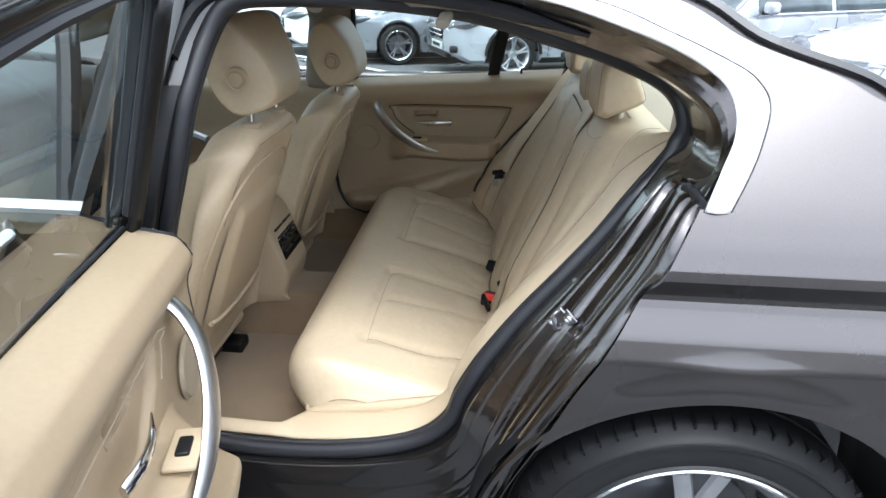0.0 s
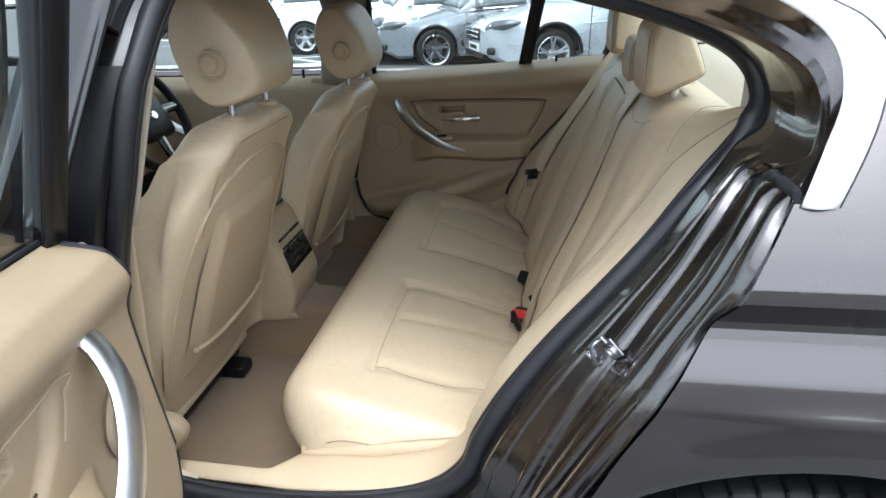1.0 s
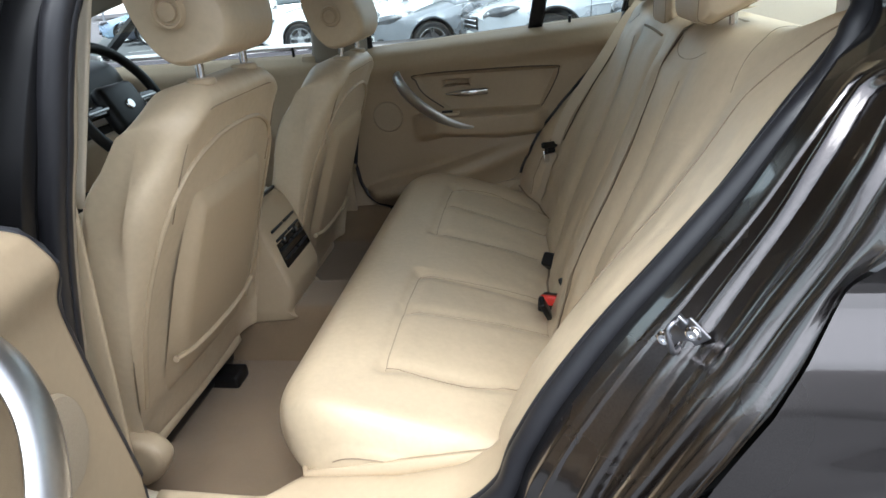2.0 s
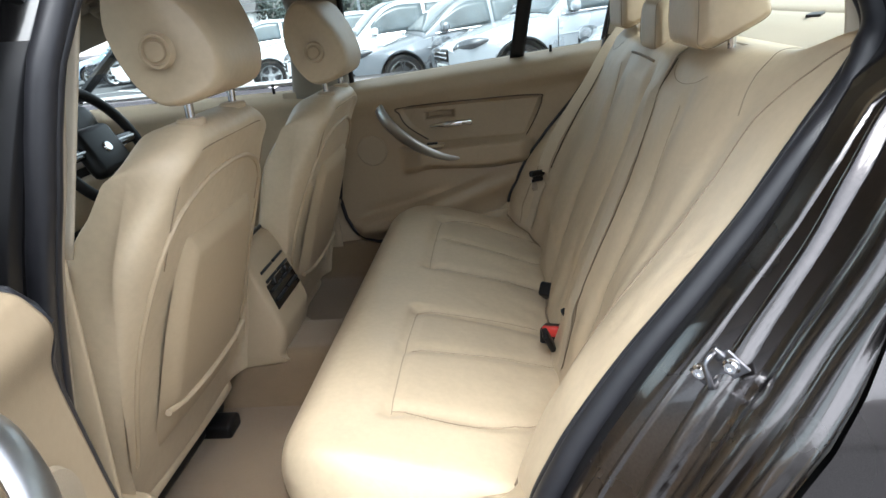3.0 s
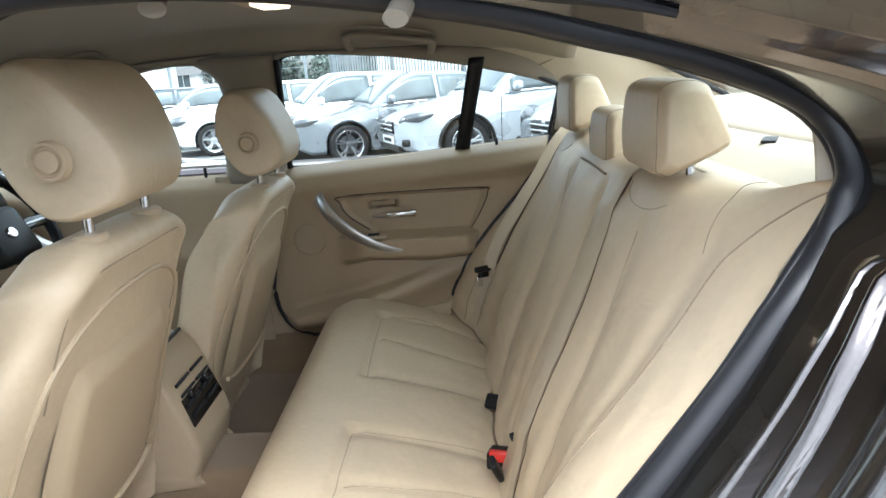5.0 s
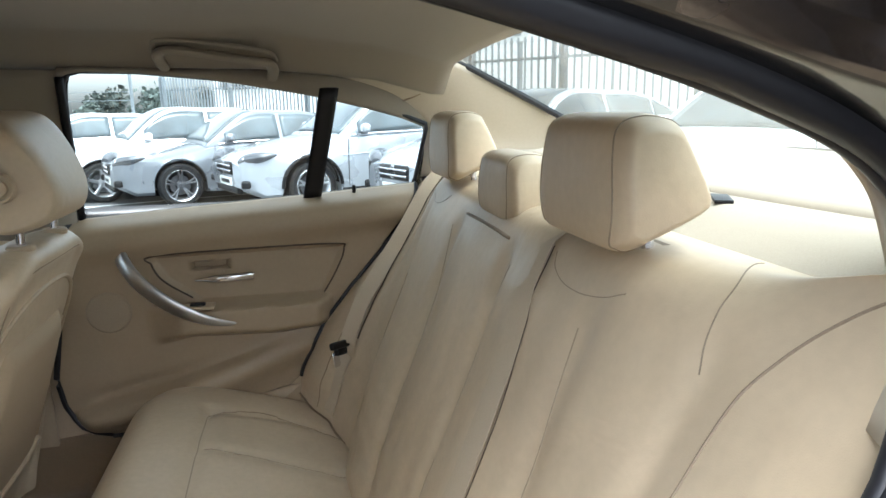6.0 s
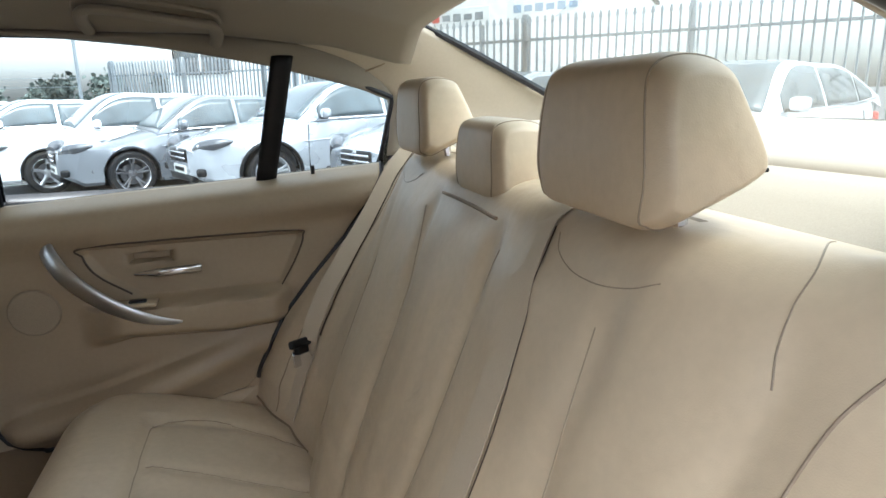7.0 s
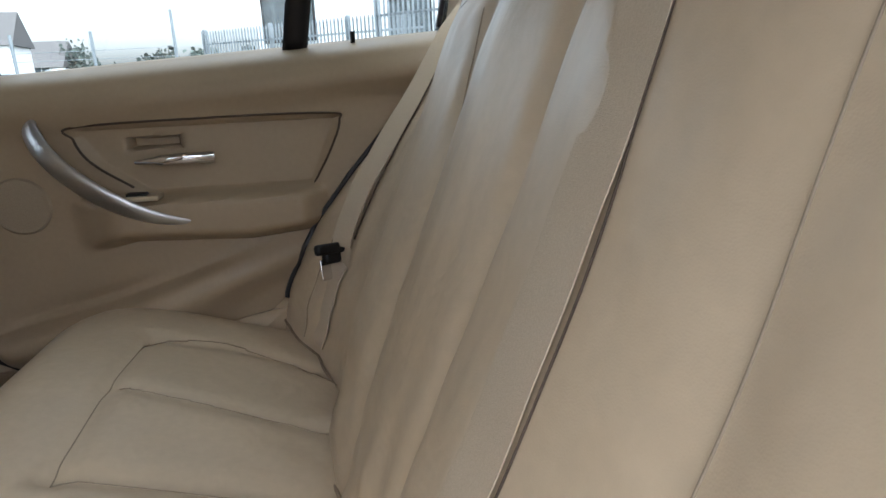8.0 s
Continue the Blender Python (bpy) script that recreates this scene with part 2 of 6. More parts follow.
def ring_loft(rings, caps=True):
    """Skin through closed rings of equal count."""
    n = len(rings[0])
    verts = [v for r in rings for v in r]
    faces = []
    for j in range(len(rings) - 1):
        for i in range(n):
            k = (i + 1) % n
            faces.append((j * n + i, j * n + k, (j + 1) * n + k, (j + 1) * n + i))
    if caps:
        faces.append(tuple(range(n - 1, -1, -1)))
        faces.append(tuple((len(rings) - 1) * n + i for i in range(n)))
    return verts, faces


def cushion(profile, y0, y1, edge, n=56, m=21, pinch=0.75):
    """A padded block: a closed side profile of (x, z) swept from y0 to y1, its ends rounded over edge metres."""
    ring = loop_curve(profile, n)
    c = sum(ring) / n
    rings = []
    for k in range(m):
        s = k / (m - 1)
        y = y0 + (y1 - y0) * (0.5 - 0.5 * math.cos(math.pi * s))
        d = min(y - y0, y1 - y)
        q = 1.0 if d >= edge else pinch + (1 - pinch) * math.sqrt(max(0.0, 1 - (1 - d / edge) ** 2))
        rings.append([Vector((c[0] + (r[0] - c[0]) * q, y, c[1] + (r[1] - c[1]) * q)) for r in ring])
    return ring_loft(rings)

# ---- the place: car park ground ----
def ground_z(y):
    """The car park falls gently away beyond the saloon."""
    return lerp_table([(1.6, 0.0), (4.0, -0.09), (5.7, -0.122), (7.65, -0.158), (9.3, -0.252), (10.5, -0.29), (20, -0.36), (40, -0.40)], y)


def ground():
    def fn(u, v):
        a = 2 * math.pi * u
        r = 400 * v ** 3
        return Vector((r * math.cos(a), r * math.sin(a), ground_z(r * math.sin(a))))
    ob = mesh("ground", *grid(fn, 96, 70, wrap_u=True), asphalt)
    return tagged(ob, "worn grey asphalt of a car park with painted bays", "ground", kind="structure")


ground()

# ---- the brown saloon: outer shell ----
HALF = [(0.18, 0.84), (0.30, 0.872), (0.42, 0.885), (0.55, 0.905), (0.65, 0.918), (0.72, 0.925), (0.77, 0.920), (0.81, 0.905), (0.85, 0.885),
        (0.863, 0.880), (0.871, 0.881), (0.905, 0.904), (0.920, 0.900), (0.955, 0.885), (0.985, 0.870), (1.02, 0.850),
        (1.10, 0.800), (1.20, 0.735), (1.30, 0.665), (1.40, 0.58)]


def half(z):
    if z <= 0.94:
        return lerp_table(HALF, z)
    d = min(0.03, z - 0.94)
    return sum(lerp_table(HALF, z + d * k / 4) for k in range(-4, 5)) / 9


AXLE_X, AXLE_Z = -0.10, 0.335
saloon = thing("saloon_car", "dark brown metallic saloon with its rear door open", "car")
INNER = [(-0.545, 0.51), (-0.522, 0.57), (-0.485, 0.635), (-0.418, 0.722), (-0.348, 0.80), (-0.286, 0.872), (-0.230, 0.95), (-0.180, 1.005),
         (-0.150, 1.045), (-0.158, 1.090), (-0.197, 1.124), (-0.276, 1.157), (-0.37, 1.187), (-0.48, 1.216), (-0.60, 1.237), (-0.72, 1.249),
         (-0.83, 1.252), (-0.910, 1.246), (-0.950, 1.20), (-0.977, 1.10), (-1.007, 0.965), (-1.046, 0.835), (-1.083, 0.68), (-1.112, 0.54), (-1.100, 0.455), (-1.0, 0.42),
         (-0.85, 0.415), (-0.70, 0.432), (-0.60, 0.462)]
OUTER = [(-0.45, 0.42), (-0.42, 0.51), (-0.385, 0.60), (-0.33, 0.72), (-0.275, 0.81), (-0.232, 0.888), (-0.205, 0.945), (-0.178, 1.0),
         (-0.134, 1.075), (-0.124, 1.13), (-0.156, 1.174), (-0.24, 1.214), (-0.41, 1.263), (-0.50, 1.282), (-0.62, 1.296), (-0.74, 1.303),
         (-0.87, 1.303), (-0.985, 1.292), (-1.04, 1.23), (-1.07, 1.10), (-1.10, 0.965), (-1.13, 0.835), (-1.16, 0.68), (-1.175, 0.52), (-1.165, 0.38), (-1.08, 0.32),
         (-0.87, 0.30), (-0.68, 0.30), (-0.53, 0.34)]


def y_in(z, s=1, x=-0.3):
    """Half width of the door opening's inner edge."""
    if s < 0:
        ahead = lerp_table([(0.4, 0.735), (0.92, 0.735), (1.02, 0.72), (1.1, 0.70), (1.2, 0.64), (1.3, 0.60)], z)
        k = step((x + 0.80) / 0.30)
        return ahead + (y_in_rear(z) - ahead) * k
    return lerp_table([(0.4, 0.735), (0.92, 0.735), (1.02, 0.705), (1.10, 0.665), (1.2, 0.610), (1.3, 0.59)], z)


def y_in_rear(z):
    return lerp_table([(0.4, 0.735), (0.6, 0.72), (0.75, 0.685), (0.85, 0.66), (0.95, 0.640), (1.03, 0.598), (1.10, 0.556), (1.2, 0.545), (1.3, 0.53)], z)


INNER_LOOP, OUTER_LOOP = loop_curve(INNER, 156), loop_curve(OUTER, 156)


def side(s):
    """-1: the side towards the open door; 1: the far side."""
    return lambda x, w, z: Vector((x, YC + s * w, z))


def jamb_half(z):
    """The body's half width, eased so that the jamb's folds run smoothly past the crease line."""
    return sum(half(z + 0.012 * k) for k in range(-5, 6)) / 11


def hump(d, wide):
    """A pressed ridge with a round back."""
    return math.sqrt(max(0.0, 1 - (d / wide) ** 2))


FACE = [(0.0, 0.0), (0.10, 0.02), (0.16, 0.10), (0.22, 0.33), (0.50, 0.47), (0.72, 0.60), (0.86, 0.82), (1.0, 1.0)]


BROAD_FACE = [(0.0, 0.0), (0.10, 0.06), (0.18, 0.42), (0.28, 0.84), (0.40, 0.965), (0.60, 0.99), (1.0, 1.0)]


def jamb_relief(i, k):
    """Height of the pressed folds at place i round the opening and k across the jamb."""
    fade = step((i + 6) / 6) * step((38.5 - i) / 2.5) if i < 60 else step((i - 150) / 6)
    j = i if i < 60 else i - 156
    crease = lerp_table([(-6, 0.40), (4, 0.36), (18, 0.30), (37, 0.235)], j)
    broad = lerp_table([(-6, 0.72), (4, 0.69), (18, 0.56), (30, 0.49), (42, 0.44)], j)
    long_fade = step((j + 6) / 6) * step((46 - j) / 5)
    if k < 0.18 or (fade == 0 and long_fade == 0):
        return 0.0
    h = 0.0035 * hump(k - crease, 0.018) * fade + 0.011 * hump(k - broad, 0.066) * long_fade
    h += 0.009 * hump(k - 0.800, 0.046) * fade + 0.008 * hump(k - 0.908, 0.048) * fade
    h -= 0.006 * hump(k - 0.853, 0.010) * fade + 0.008 * hump(k - 0.975, 0.016) * fade
    return h


def door_jamb(s):
    put = side(s)
    n, m = len(INNER_LOOP), 110
    verts = []
    widths = [(y_in(a[1], s, a[0]), jamb_half(b[1]), half(b[1])) for a, b in zip(INNER_LOOP, OUTER_LOOP)]
    for r in range(m + 1):
        k = r / m
        narrow, broad = lerp_table(FACE, k), lerp_table(BROAD_FACE, k)
        for i, (a, b) in enumerate(zip(INNER_LOOP, OUTER_LOOP)):
            x, z = a + (b - a) * k
            w0, smooth, true = widths[i]
            edge = smooth + (true - smooth) * step((k - 0.93) / 0.07)
            # behind the window the jamb turns outwards in one broad painted face
            g = narrow + (broad - narrow) * step((i - 36) / 6) * step((60 - i) / 10)
            h, run, rise = jamb_relief(i, k), np.linalg.norm(b - a), true - w0
            hyp = math.hypot(run, rise)
            x, z = np.array((x, z)) - (b - a) / run * h * rise / hyp
            verts.append(put(x, w0 + (edge - 0.006 - w0) * g + h * run / hyp, z))
    groups = {"jamb": [], "pillar": [], "channel": []}
    for r in range(0 if s < 0 else m // 2, m):
        k = (r + 0.5) / m
        for i in range(n):
            x = INNER_LOOP[i][0]
            roof = 44 <= i <= 100
            low = OUTER_LOOP[i][1] < 0.46
            # near-black beside the seal, on the roof side and along the sill
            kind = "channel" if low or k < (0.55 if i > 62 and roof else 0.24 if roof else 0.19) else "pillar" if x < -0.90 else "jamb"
            groups[kind].append((r * n + i, r * n + (i + 1) % n, (r + 1) * n + (i + 1) % n, (r + 1) * n + i))
    mesh("door_jamb", verts, groups["jamb"], jamb_paint, saloon, "glossy dark brown painted door jamb with pressed folds", sharp=60)
    mesh("pillar_jamb", verts, groups["pillar"], black_plastic, saloon, "black jamb of the middle pillar", sharp=40)
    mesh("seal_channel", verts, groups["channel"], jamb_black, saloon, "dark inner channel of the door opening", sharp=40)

    if s > 0:
        return

    def off(a, b, d):
        t = (b - a) / np.linalg.norm(b - a)
        return a + t * d
    pairs = list(zip(INNER_LOOP, OUTER_LOOP))
    for d, r, lift, name in ((0.011, 0.016, 0.014, "door_seal"), (0.001, 0.007, 0.003, "seal_lip")):
        path = [put(off(a, b, d)[0], y_in(a[1], s, a[0]) + lift, off(a, b, d)[1]) for a, b in pairs]
        mesh(name, *tube(path, r, 10, closed=True, up=(0, 1, 0)), rubber, saloon, "black rubber door seal" if r > 0.01 else "")
    path = [put(a[0] + (b[0] - a[0]) * 0.50, y_in(a[1], s, a[0]) + (half(b[1]) - y_in(a[1], s, a[0])) * 0.47 + 0.004, a[1] + (b[1] - a[1]) * 0.50) for a, b in pairs[62:100]]
    mesh("upper_seal", *tube(path, [0.004 + 0.010 * step(q / 6) for q in range(len(path))], 8, up=(0, 1, 0)), rubber, saloon, "black rubber outer seal")
    # rubber cap that closes the outer folds below the bright window strip
    cap = []
    for k in np.linspace(0.70, 1.0, 9):
        a, b = pairs[38]
        w0 = y_in(a[1], s, a[0])
        p = a + (b - a) * k
        cap.append(put(p[0], w0 + (jamb_half(b[1]) - 0.006 - w0) * lerp_table(FACE, k) + 0.006, p[1] + 0.004 - 0.014 * (1 - step((k - 0.70) / 0.10))))
    mesh("fold_cap", *tube(cap, [0.004] + [0.0065] * 7 + [0.005], 10, up=(0, 1, 0)), rubber, saloon, "black rubber cap at the end of the folds")


def quarter_panel(s):
    """Rear wing with its wheel arch, from the door's shut line to the tail."""
    put = side(s)
    shut = sorted([(b[0], b[1]) for b in OUTER[:8]])
    xs = sorted(set([round(-0.45 + 0.004 * i, 4) for i in range(70)] + [round(-0.17 + 0.0125 * i, 4) for i in range(102)]))
    def bottom(x):
        d = x - AXLE_X
        if abs(d) < 0.385:
            return AXLE_Z + math.sqrt(0.385 ** 2 - d * d)
        return 0.24

    def top(x):
        return lerp_table(shut, x) if x < shut[-1][0] else lerp_table([(-0.178, 1.0), (-0.138, 1.0), (0.3, 0.990), (0.95, 0.973), (1.1, 0.955)], x)

    def taper(x):
        return 1 - 0.10 * max(0, (x - 0.55) / 0.55) ** 2 * (1 if x > 0.55 else 0)

    levels = sorted(set([round(0.24 + 0.012 * k, 4) for k in range(52)] + [h for h, w in HALF if 0.3 < h < 1.0] + [round(0.85 + 0.003 * k, 4) for k in range(54)]))
    nz = len(levels)
    verts, faces = [], []
    for x in xs:
        zt = top(x)
        zb = min(bottom(x), zt - 0.005)
        for level in levels:
            z = min(zt, max(zb, level))
            d = math.hypot(x - AXLE_X, z - AXLE_Z)
            flare = 0.010 * math.exp(-((d - 0.395) / 0.03) ** 2)
            verts.append(put(x, half(z) * taper(x) + flare, z))
    for i in range(len(xs) - 1):
        for j in range(nz - 1):
            f = (i * nz + j, (i + 1) * nz + j, (i + 1) * nz + j + 1, i * nz + j + 1)
            if (verts[f[0]] - verts[f[3]]).length > 1e-5 or (verts[f[1]] - verts[f[2]]).length > 1e-5:
                faces.append(f)
    mesh("quarter_panel", verts, faces, paint, saloon, "dark brown metallic rear wing", sharp=35, weld=True)
    # wheel-arch lip and the dark liner behind it
    arc = [put(AXLE_X + 0.386 * math.cos(a), 0.89 + 0.006 * math.sin(a), AXLE_Z + 0.386 * math.sin(a)) for a in np.linspace(-0.3, math.pi + 0.3, 60)]
    mesh("arch_lip", *tube(arc, 0.008, 6, up=(0, 1, 0)), paint, saloon)
    lin = grid(lambda u, v: put(AXLE_X + 0.40 * math.cos(-0.35 + (math.pi + 0.7) * u), 0.885 - 0.30 * v, AXLE_Z + 0.40 * math.sin(-0.35 + (math.pi + 0.7) * u)), 40, 5)
    mesh("arch_liner", *lin, black_plastic, saloon, "black plastic wheel-arch liner", thick=0.004)


CH_OUT = [(-0.138, 0.998), (-0.112, 1.045), (-0.095, 1.084), (-0.083, 1.133), (-0.100, 1.165), (-0.135, 1.187), (-0.22, 1.224), (-0.343, 1.268), (-0.58, 1.304), (-0.9, 1.325)]
CH_IN = [(-0.173, 0.999), (-0.150, 1.05), (-0.132, 1.091), (-0.131, 1.132), (-0.152, 1.165), (-0.207, 1.198), (-0.28, 1.226), (-0.41, 1.264), (-0.60, 1.288), (-0.9, 1.300)]
PILLAR_OUT = [(0.95, 0.970), (0.60, 1.005), (0.42, 1.045), (0.25, 1.095), (0.121, 1.135), (0.055, 1.168), (-0.078, 1.212), (-0.179, 1.270), (-0.36, 1.318), (-0.9, 1.345)]


def rear_pillar(s):
    put = side(s)
    a, b, c = curve(CH_IN, 60), curve(CH_OUT, 60), curve(PILLAR_OUT, 60)
    strip = grid(lambda u, v: (lambda p: put(p[0], half(p[1]) + 0.004 + 0.006 * math.sin(math.pi * u), p[1]))(a[round(v * 59)] + (b[round(v * 59)] - a[round(v * 59)]) * u), 7, 60)
    mesh("window_trim", *strip, bright_trim, saloon, "bright metal window surround strip", thick=0.004)
    skin = grid(lambda u, v: (lambda p: put(p[0], half(p[1]) - 0.0004 - 0.012 * max(0, u - 0.8) / 0.2, p[1]))(b[round(v * 59)] + (c[round(v * 59)] - b[round(v * 59)]) * u), 60, 60)
    mesh("trim_joint", *tube([put(p[0] + 0.002, half(p[1]) + 0.0008, p[1]) for p in b], 0.0017, 6), rubber, saloon)
    mesh("rear_pillar", *skin, paint, saloon, "dark brown rear roof pillar")
    rail = [put(p[0], half(p[1]) - 0.016, p[1] + 0.004) for p in c]
    mesh("roof_moulding", *tube(rail, 0.010, 6), black_gloss, saloon)


for s in (-1, 1):
    door_jamb(s)
    quarter_panel(s)
    rear_pillar(s)


def roof_z(x, y):
    w = (y - YC) / 0.68
    return lerp_table([(-2.1, 1.285), (-1.7, 1.36), (-1.1, 1.392), (-0.6, 1.388), (-0.3, 1.365), (-0.15, 1.335)], x) - 0.045 * w * w


mesh("roof", *grid(lambda u, v: (lambda x, y: Vector((x, y, roof_z(x, y))))(-2.1 + 1.92 * u, YC - 0.66 + 1.32 * v), 30, 24), paint, saloon, "dark brown metallic roof", thick=0.004)
mesh("boot_lid", *grid(lambda u, v: Vector((0.42 + 0.68 * u, YC + (2 * v - 1) * (0.78 - 0.05 * u), 1.045 - 0.05 * u + 0.02 * math.cos(math.pi * (v - 0.5)))), 12, 16), paint, saloon, thick=0.004)
mesh("tail_panel", *grid(lambda u, v: Vector((1.10 + 0.08 * math.sin(math.pi * v) * math.cos((u - 0.5) * 2), YC + (2 * u - 1) * 0.80, 0.30 + 0.70 * v)), 16, 12), paint, saloon, thick=0.004)
# front of the car, seen only through glass and from outside
mesh("bonnet", *grid(lambda u, v: Vector((-2.75 - 1.05 * u, YC + (2 * v - 1) * (0.80 - 0.08 * u), 1.0 - 0.20 * u * u + 0.03 * math.cos(math.pi * (v - 0.5)))), 14, 16), paint, saloon, thick=0.004)
mesh("nose_panel", *grid(lambda u, v: Vector((-3.80 - 0.10 * math.sin(math.pi * v) * math.cos((u - 0.5) * 2), YC + (2 * u - 1) * 0.76, 0.25 + 0.55 * v)), 16, 10), paint, saloon, thick=0.004)
for s in (-1, 1):
    put = side(s)
    FAX = AXLE_X - 2.81

    def fender(u, v, put=put):
        x = -3.80 + 1.70 * u
        d = x - FAX
        zb = AXLE_Z + math.sqrt(0.37 ** 2 - d * d) if abs(d) < 0.37 else 0.24
        zt = lerp_table([(-3.8, 0.78), (-2.75, 0.985), (-2.1, 0.93)], x)
        z = zb + (zt - zb) * v
        return put(x, half(z) * (1 - 0.10 * max(0, (-3.0 - x) / 0.8) ** 2), z)
    mesh("front_wing", *grid(fender, 60, 20), paint, saloon, thick=-0.003)
    mesh("sill", *grid(lambda u, v, put=put: put(-2.2 + 1.76 * u, half(0.3) - 0.02 + 0.02 * math.sin(math.pi * v), 0.18 + 0.13 * v), 8, 6), paint, saloon, "dark brown side sill", thick=-0.01)
    # front door: skin, belt strip, frame
    mesh("front_door_skin", *grid(lambda u, v, put=put: put(-2.1 + 1.0 * u, half(0.3 + 0.6 * v) - 0.002, 0.30 + 0.60 * v), 14, 24), paint, saloon, thick=-0.004)
    mesh("belt_strip", *tube([put(-2.1 + i * 0.1, half(0.92) - 0.012 - (0.03 if s < 0 else 0), 0.915 + (0.045 if s < 0 else 0)) for i in range(11)], 0.011, 6), bright_trim, saloon, "bright metal belt-line strip")
    fr = curve([put(-2.05, 0.84, 0.93), put(-1.75, 0.76, 1.12), put(-1.45, 0.69, 1.25), put(-1.22, 0.665, 1.285), put(-1.18, 0.70, 1.2), put(-1.15, 0.84, 0.93)], 40)
    mesh("front_window_frame", *tube(fr, 0.018, 8, up=(0, 1, 0)), rubber, saloon)
    mesh("front_window", *grid(lambda u, v, put=put: (lambda x: put(x, 0.83 - 0.15 * v, 0.92 + v * (lerp_table([(-2.05, 0.01), (-1.75, 0.20), (-1.45, 0.33), (-1.2, 0.36), (-1.17, 0.35)], x))))(-2.05 + 0.89 * u), 14, 6), window_mat, saloon).visible_shadow = False
    mesh("middle_pillar", *grid(lambda u, v, put=put: put(-1.17 + 0.11 * u + (0.10 if s < 0 else 0.05) * v, lerp_table([(0, 0.862), (1, 0.672)], v), 0.90 + 0.40 * v), 5, 10), black_gloss, saloon, "gloss black pillar cover between the doors", thick=-0.006)
mesh("windscreen", *grid(lambda u, v: Vector((-2.08 - 0.72 * u, YC + (2 * v - 1) * (0.60 + 0.10 * u), 1.30 - 0.31 * u + 0.02 * math.sin(math.pi * v))), 10, 12), window_mat, saloon).visible_shadow = False


def rear_glass(u, v):
    x = -0.185 + 0.60 * u
    return Vector((x, YC + (2 * v - 1) * (0.585 + 0.02 * u), 1.268 - 0.31 * u + 0.03 * u * (1 - u) + 0.022 * math.cos(math.pi * (v - 0.5))))


g = mesh("rear_window", *grid(rear_glass, 10, 14), rear_glass_mat, saloon, "clear rear window")
g.visible_shadow = False
edge = [rear_glass(u, 0.0) for u in np.linspace(1, 0, 14)] + [rear_glass(0.0, v) for v in np.linspace(0, 1, 20)] + [rear_glass(u, 1.0) for u in np.linspace(0, 1, 14)] + [rear_glass(1.0, v) for v in np.linspace(1, 0, 20)]
mesh("rear_window_seal", *tube(edge, 0.008, 6, closed=True), rubber, saloon, "black rear window surround")


# ---- wheels ----
def tyre_mesh(r_out=0.325, r_rim=0.226, w=0.225):
    prof = [(r_rim, -w * 0.42), (r_rim + 0.010, -w * 0.48), (r_rim + 0.018, -w * 0.505), (r_rim + 0.022, -w * 0.49), (r_rim + 0.05, -w * 0.52), (r_out - 0.036, -w * 0.508), (r_out - 0.034, -w * 0.53), (r_out - 0.028, -w * 0.528), (r_out - 0.026, -w * 0.495), (r_out - 0.006, -w * 0.42), (r_out, -w * 0.33),
            (r_out, -w * 0.17), (r_out - 0.008, -w * 0.16), (r_out - 0.008, -w * 0.13), (r_out, -w * 0.12), (r_out, w * 0.12), (r_out - 0.008, w * 0.13), (r_out - 0.008, w * 0.16),
            (r_out, w * 0.17), (r_out, w * 0.33), (r_out - 0.006, w * 0.42), (r_out - 0.025, w * 0.49), (r_rim + 0.05, w * 0.52), (r_rim + 0.012, w * 0.48), (r_rim, w * 0.42)]
    return lathe(prof, 72)


def sipes(r_out=0.325, w=0.225, n=64):
    """Shallow shoulder grooves of the tread, as dark slots."""
    out = []
    for k in range(n):
        a = 2 * math.pi * k / n
        for sgn in (-1, 1):
            v, f = block((0.004, w * 0.15, 0.012), (0, sgn * w * 0.37, r_out - 0.0055), bevel=0)
            m = Matrix.Rotation(a, 4, "Y")
            out.append(([m @ q for q in v], f))
    return join(*out)


def rim_mesh(r=0.226, w=0.20, spokes=5, twin=True):
    barrel = lathe([(r * 0.80, w * 0.35), (r * 0.86, -w * 0.30), (r * 0.95, -w * 0.42), (r, -w * 0.50), (r + 0.007, -w * 0.52), (r + 0.007, -w * 0.46), (r * 0.99, w * 0.4)], 60)
    hub = lathe([(0.0, -w * 0.36), (0.025, -w * 0.37), (0.03, -w * 0.33), (0.07, -w * 0.30), (0.075, -w * 0.15), (0.0, -w * 0.12)], 30)
    arms = []
    for k in range(spokes):
        for off in ((-0.105, 0.105) if twin else (0.0,)):
            a = 2 * math.pi * k / spokes
            pts = [Vector((math.sin(a + off * 0.9) * 0.055, -w * 0.31, math.cos(a + off * 0.9) * 0.055)),
                   Vector((math.sin(a + off) * r * 0.6, -w * 0.38, math.cos(a + off) * r * 0.6)),
                   Vector((math.sin(a + off * 1.5) * r * 0.97, -w * 0.45, math.cos(a + off * 1.5) * r * 0.97))]
            arms.append(tube(curve(pts, 8), [0.018 if twin else 0.034, 0.017 if twin else 0.03, 0.016 if twin else 0.028] + [0.016 if twin else 0.028] * 5, 8, squash=0.6, up=(0, 1, 0)))
    return join(barrel, hub, *arms)


TYRE, SIPES = tyre_mesh(), sipes()


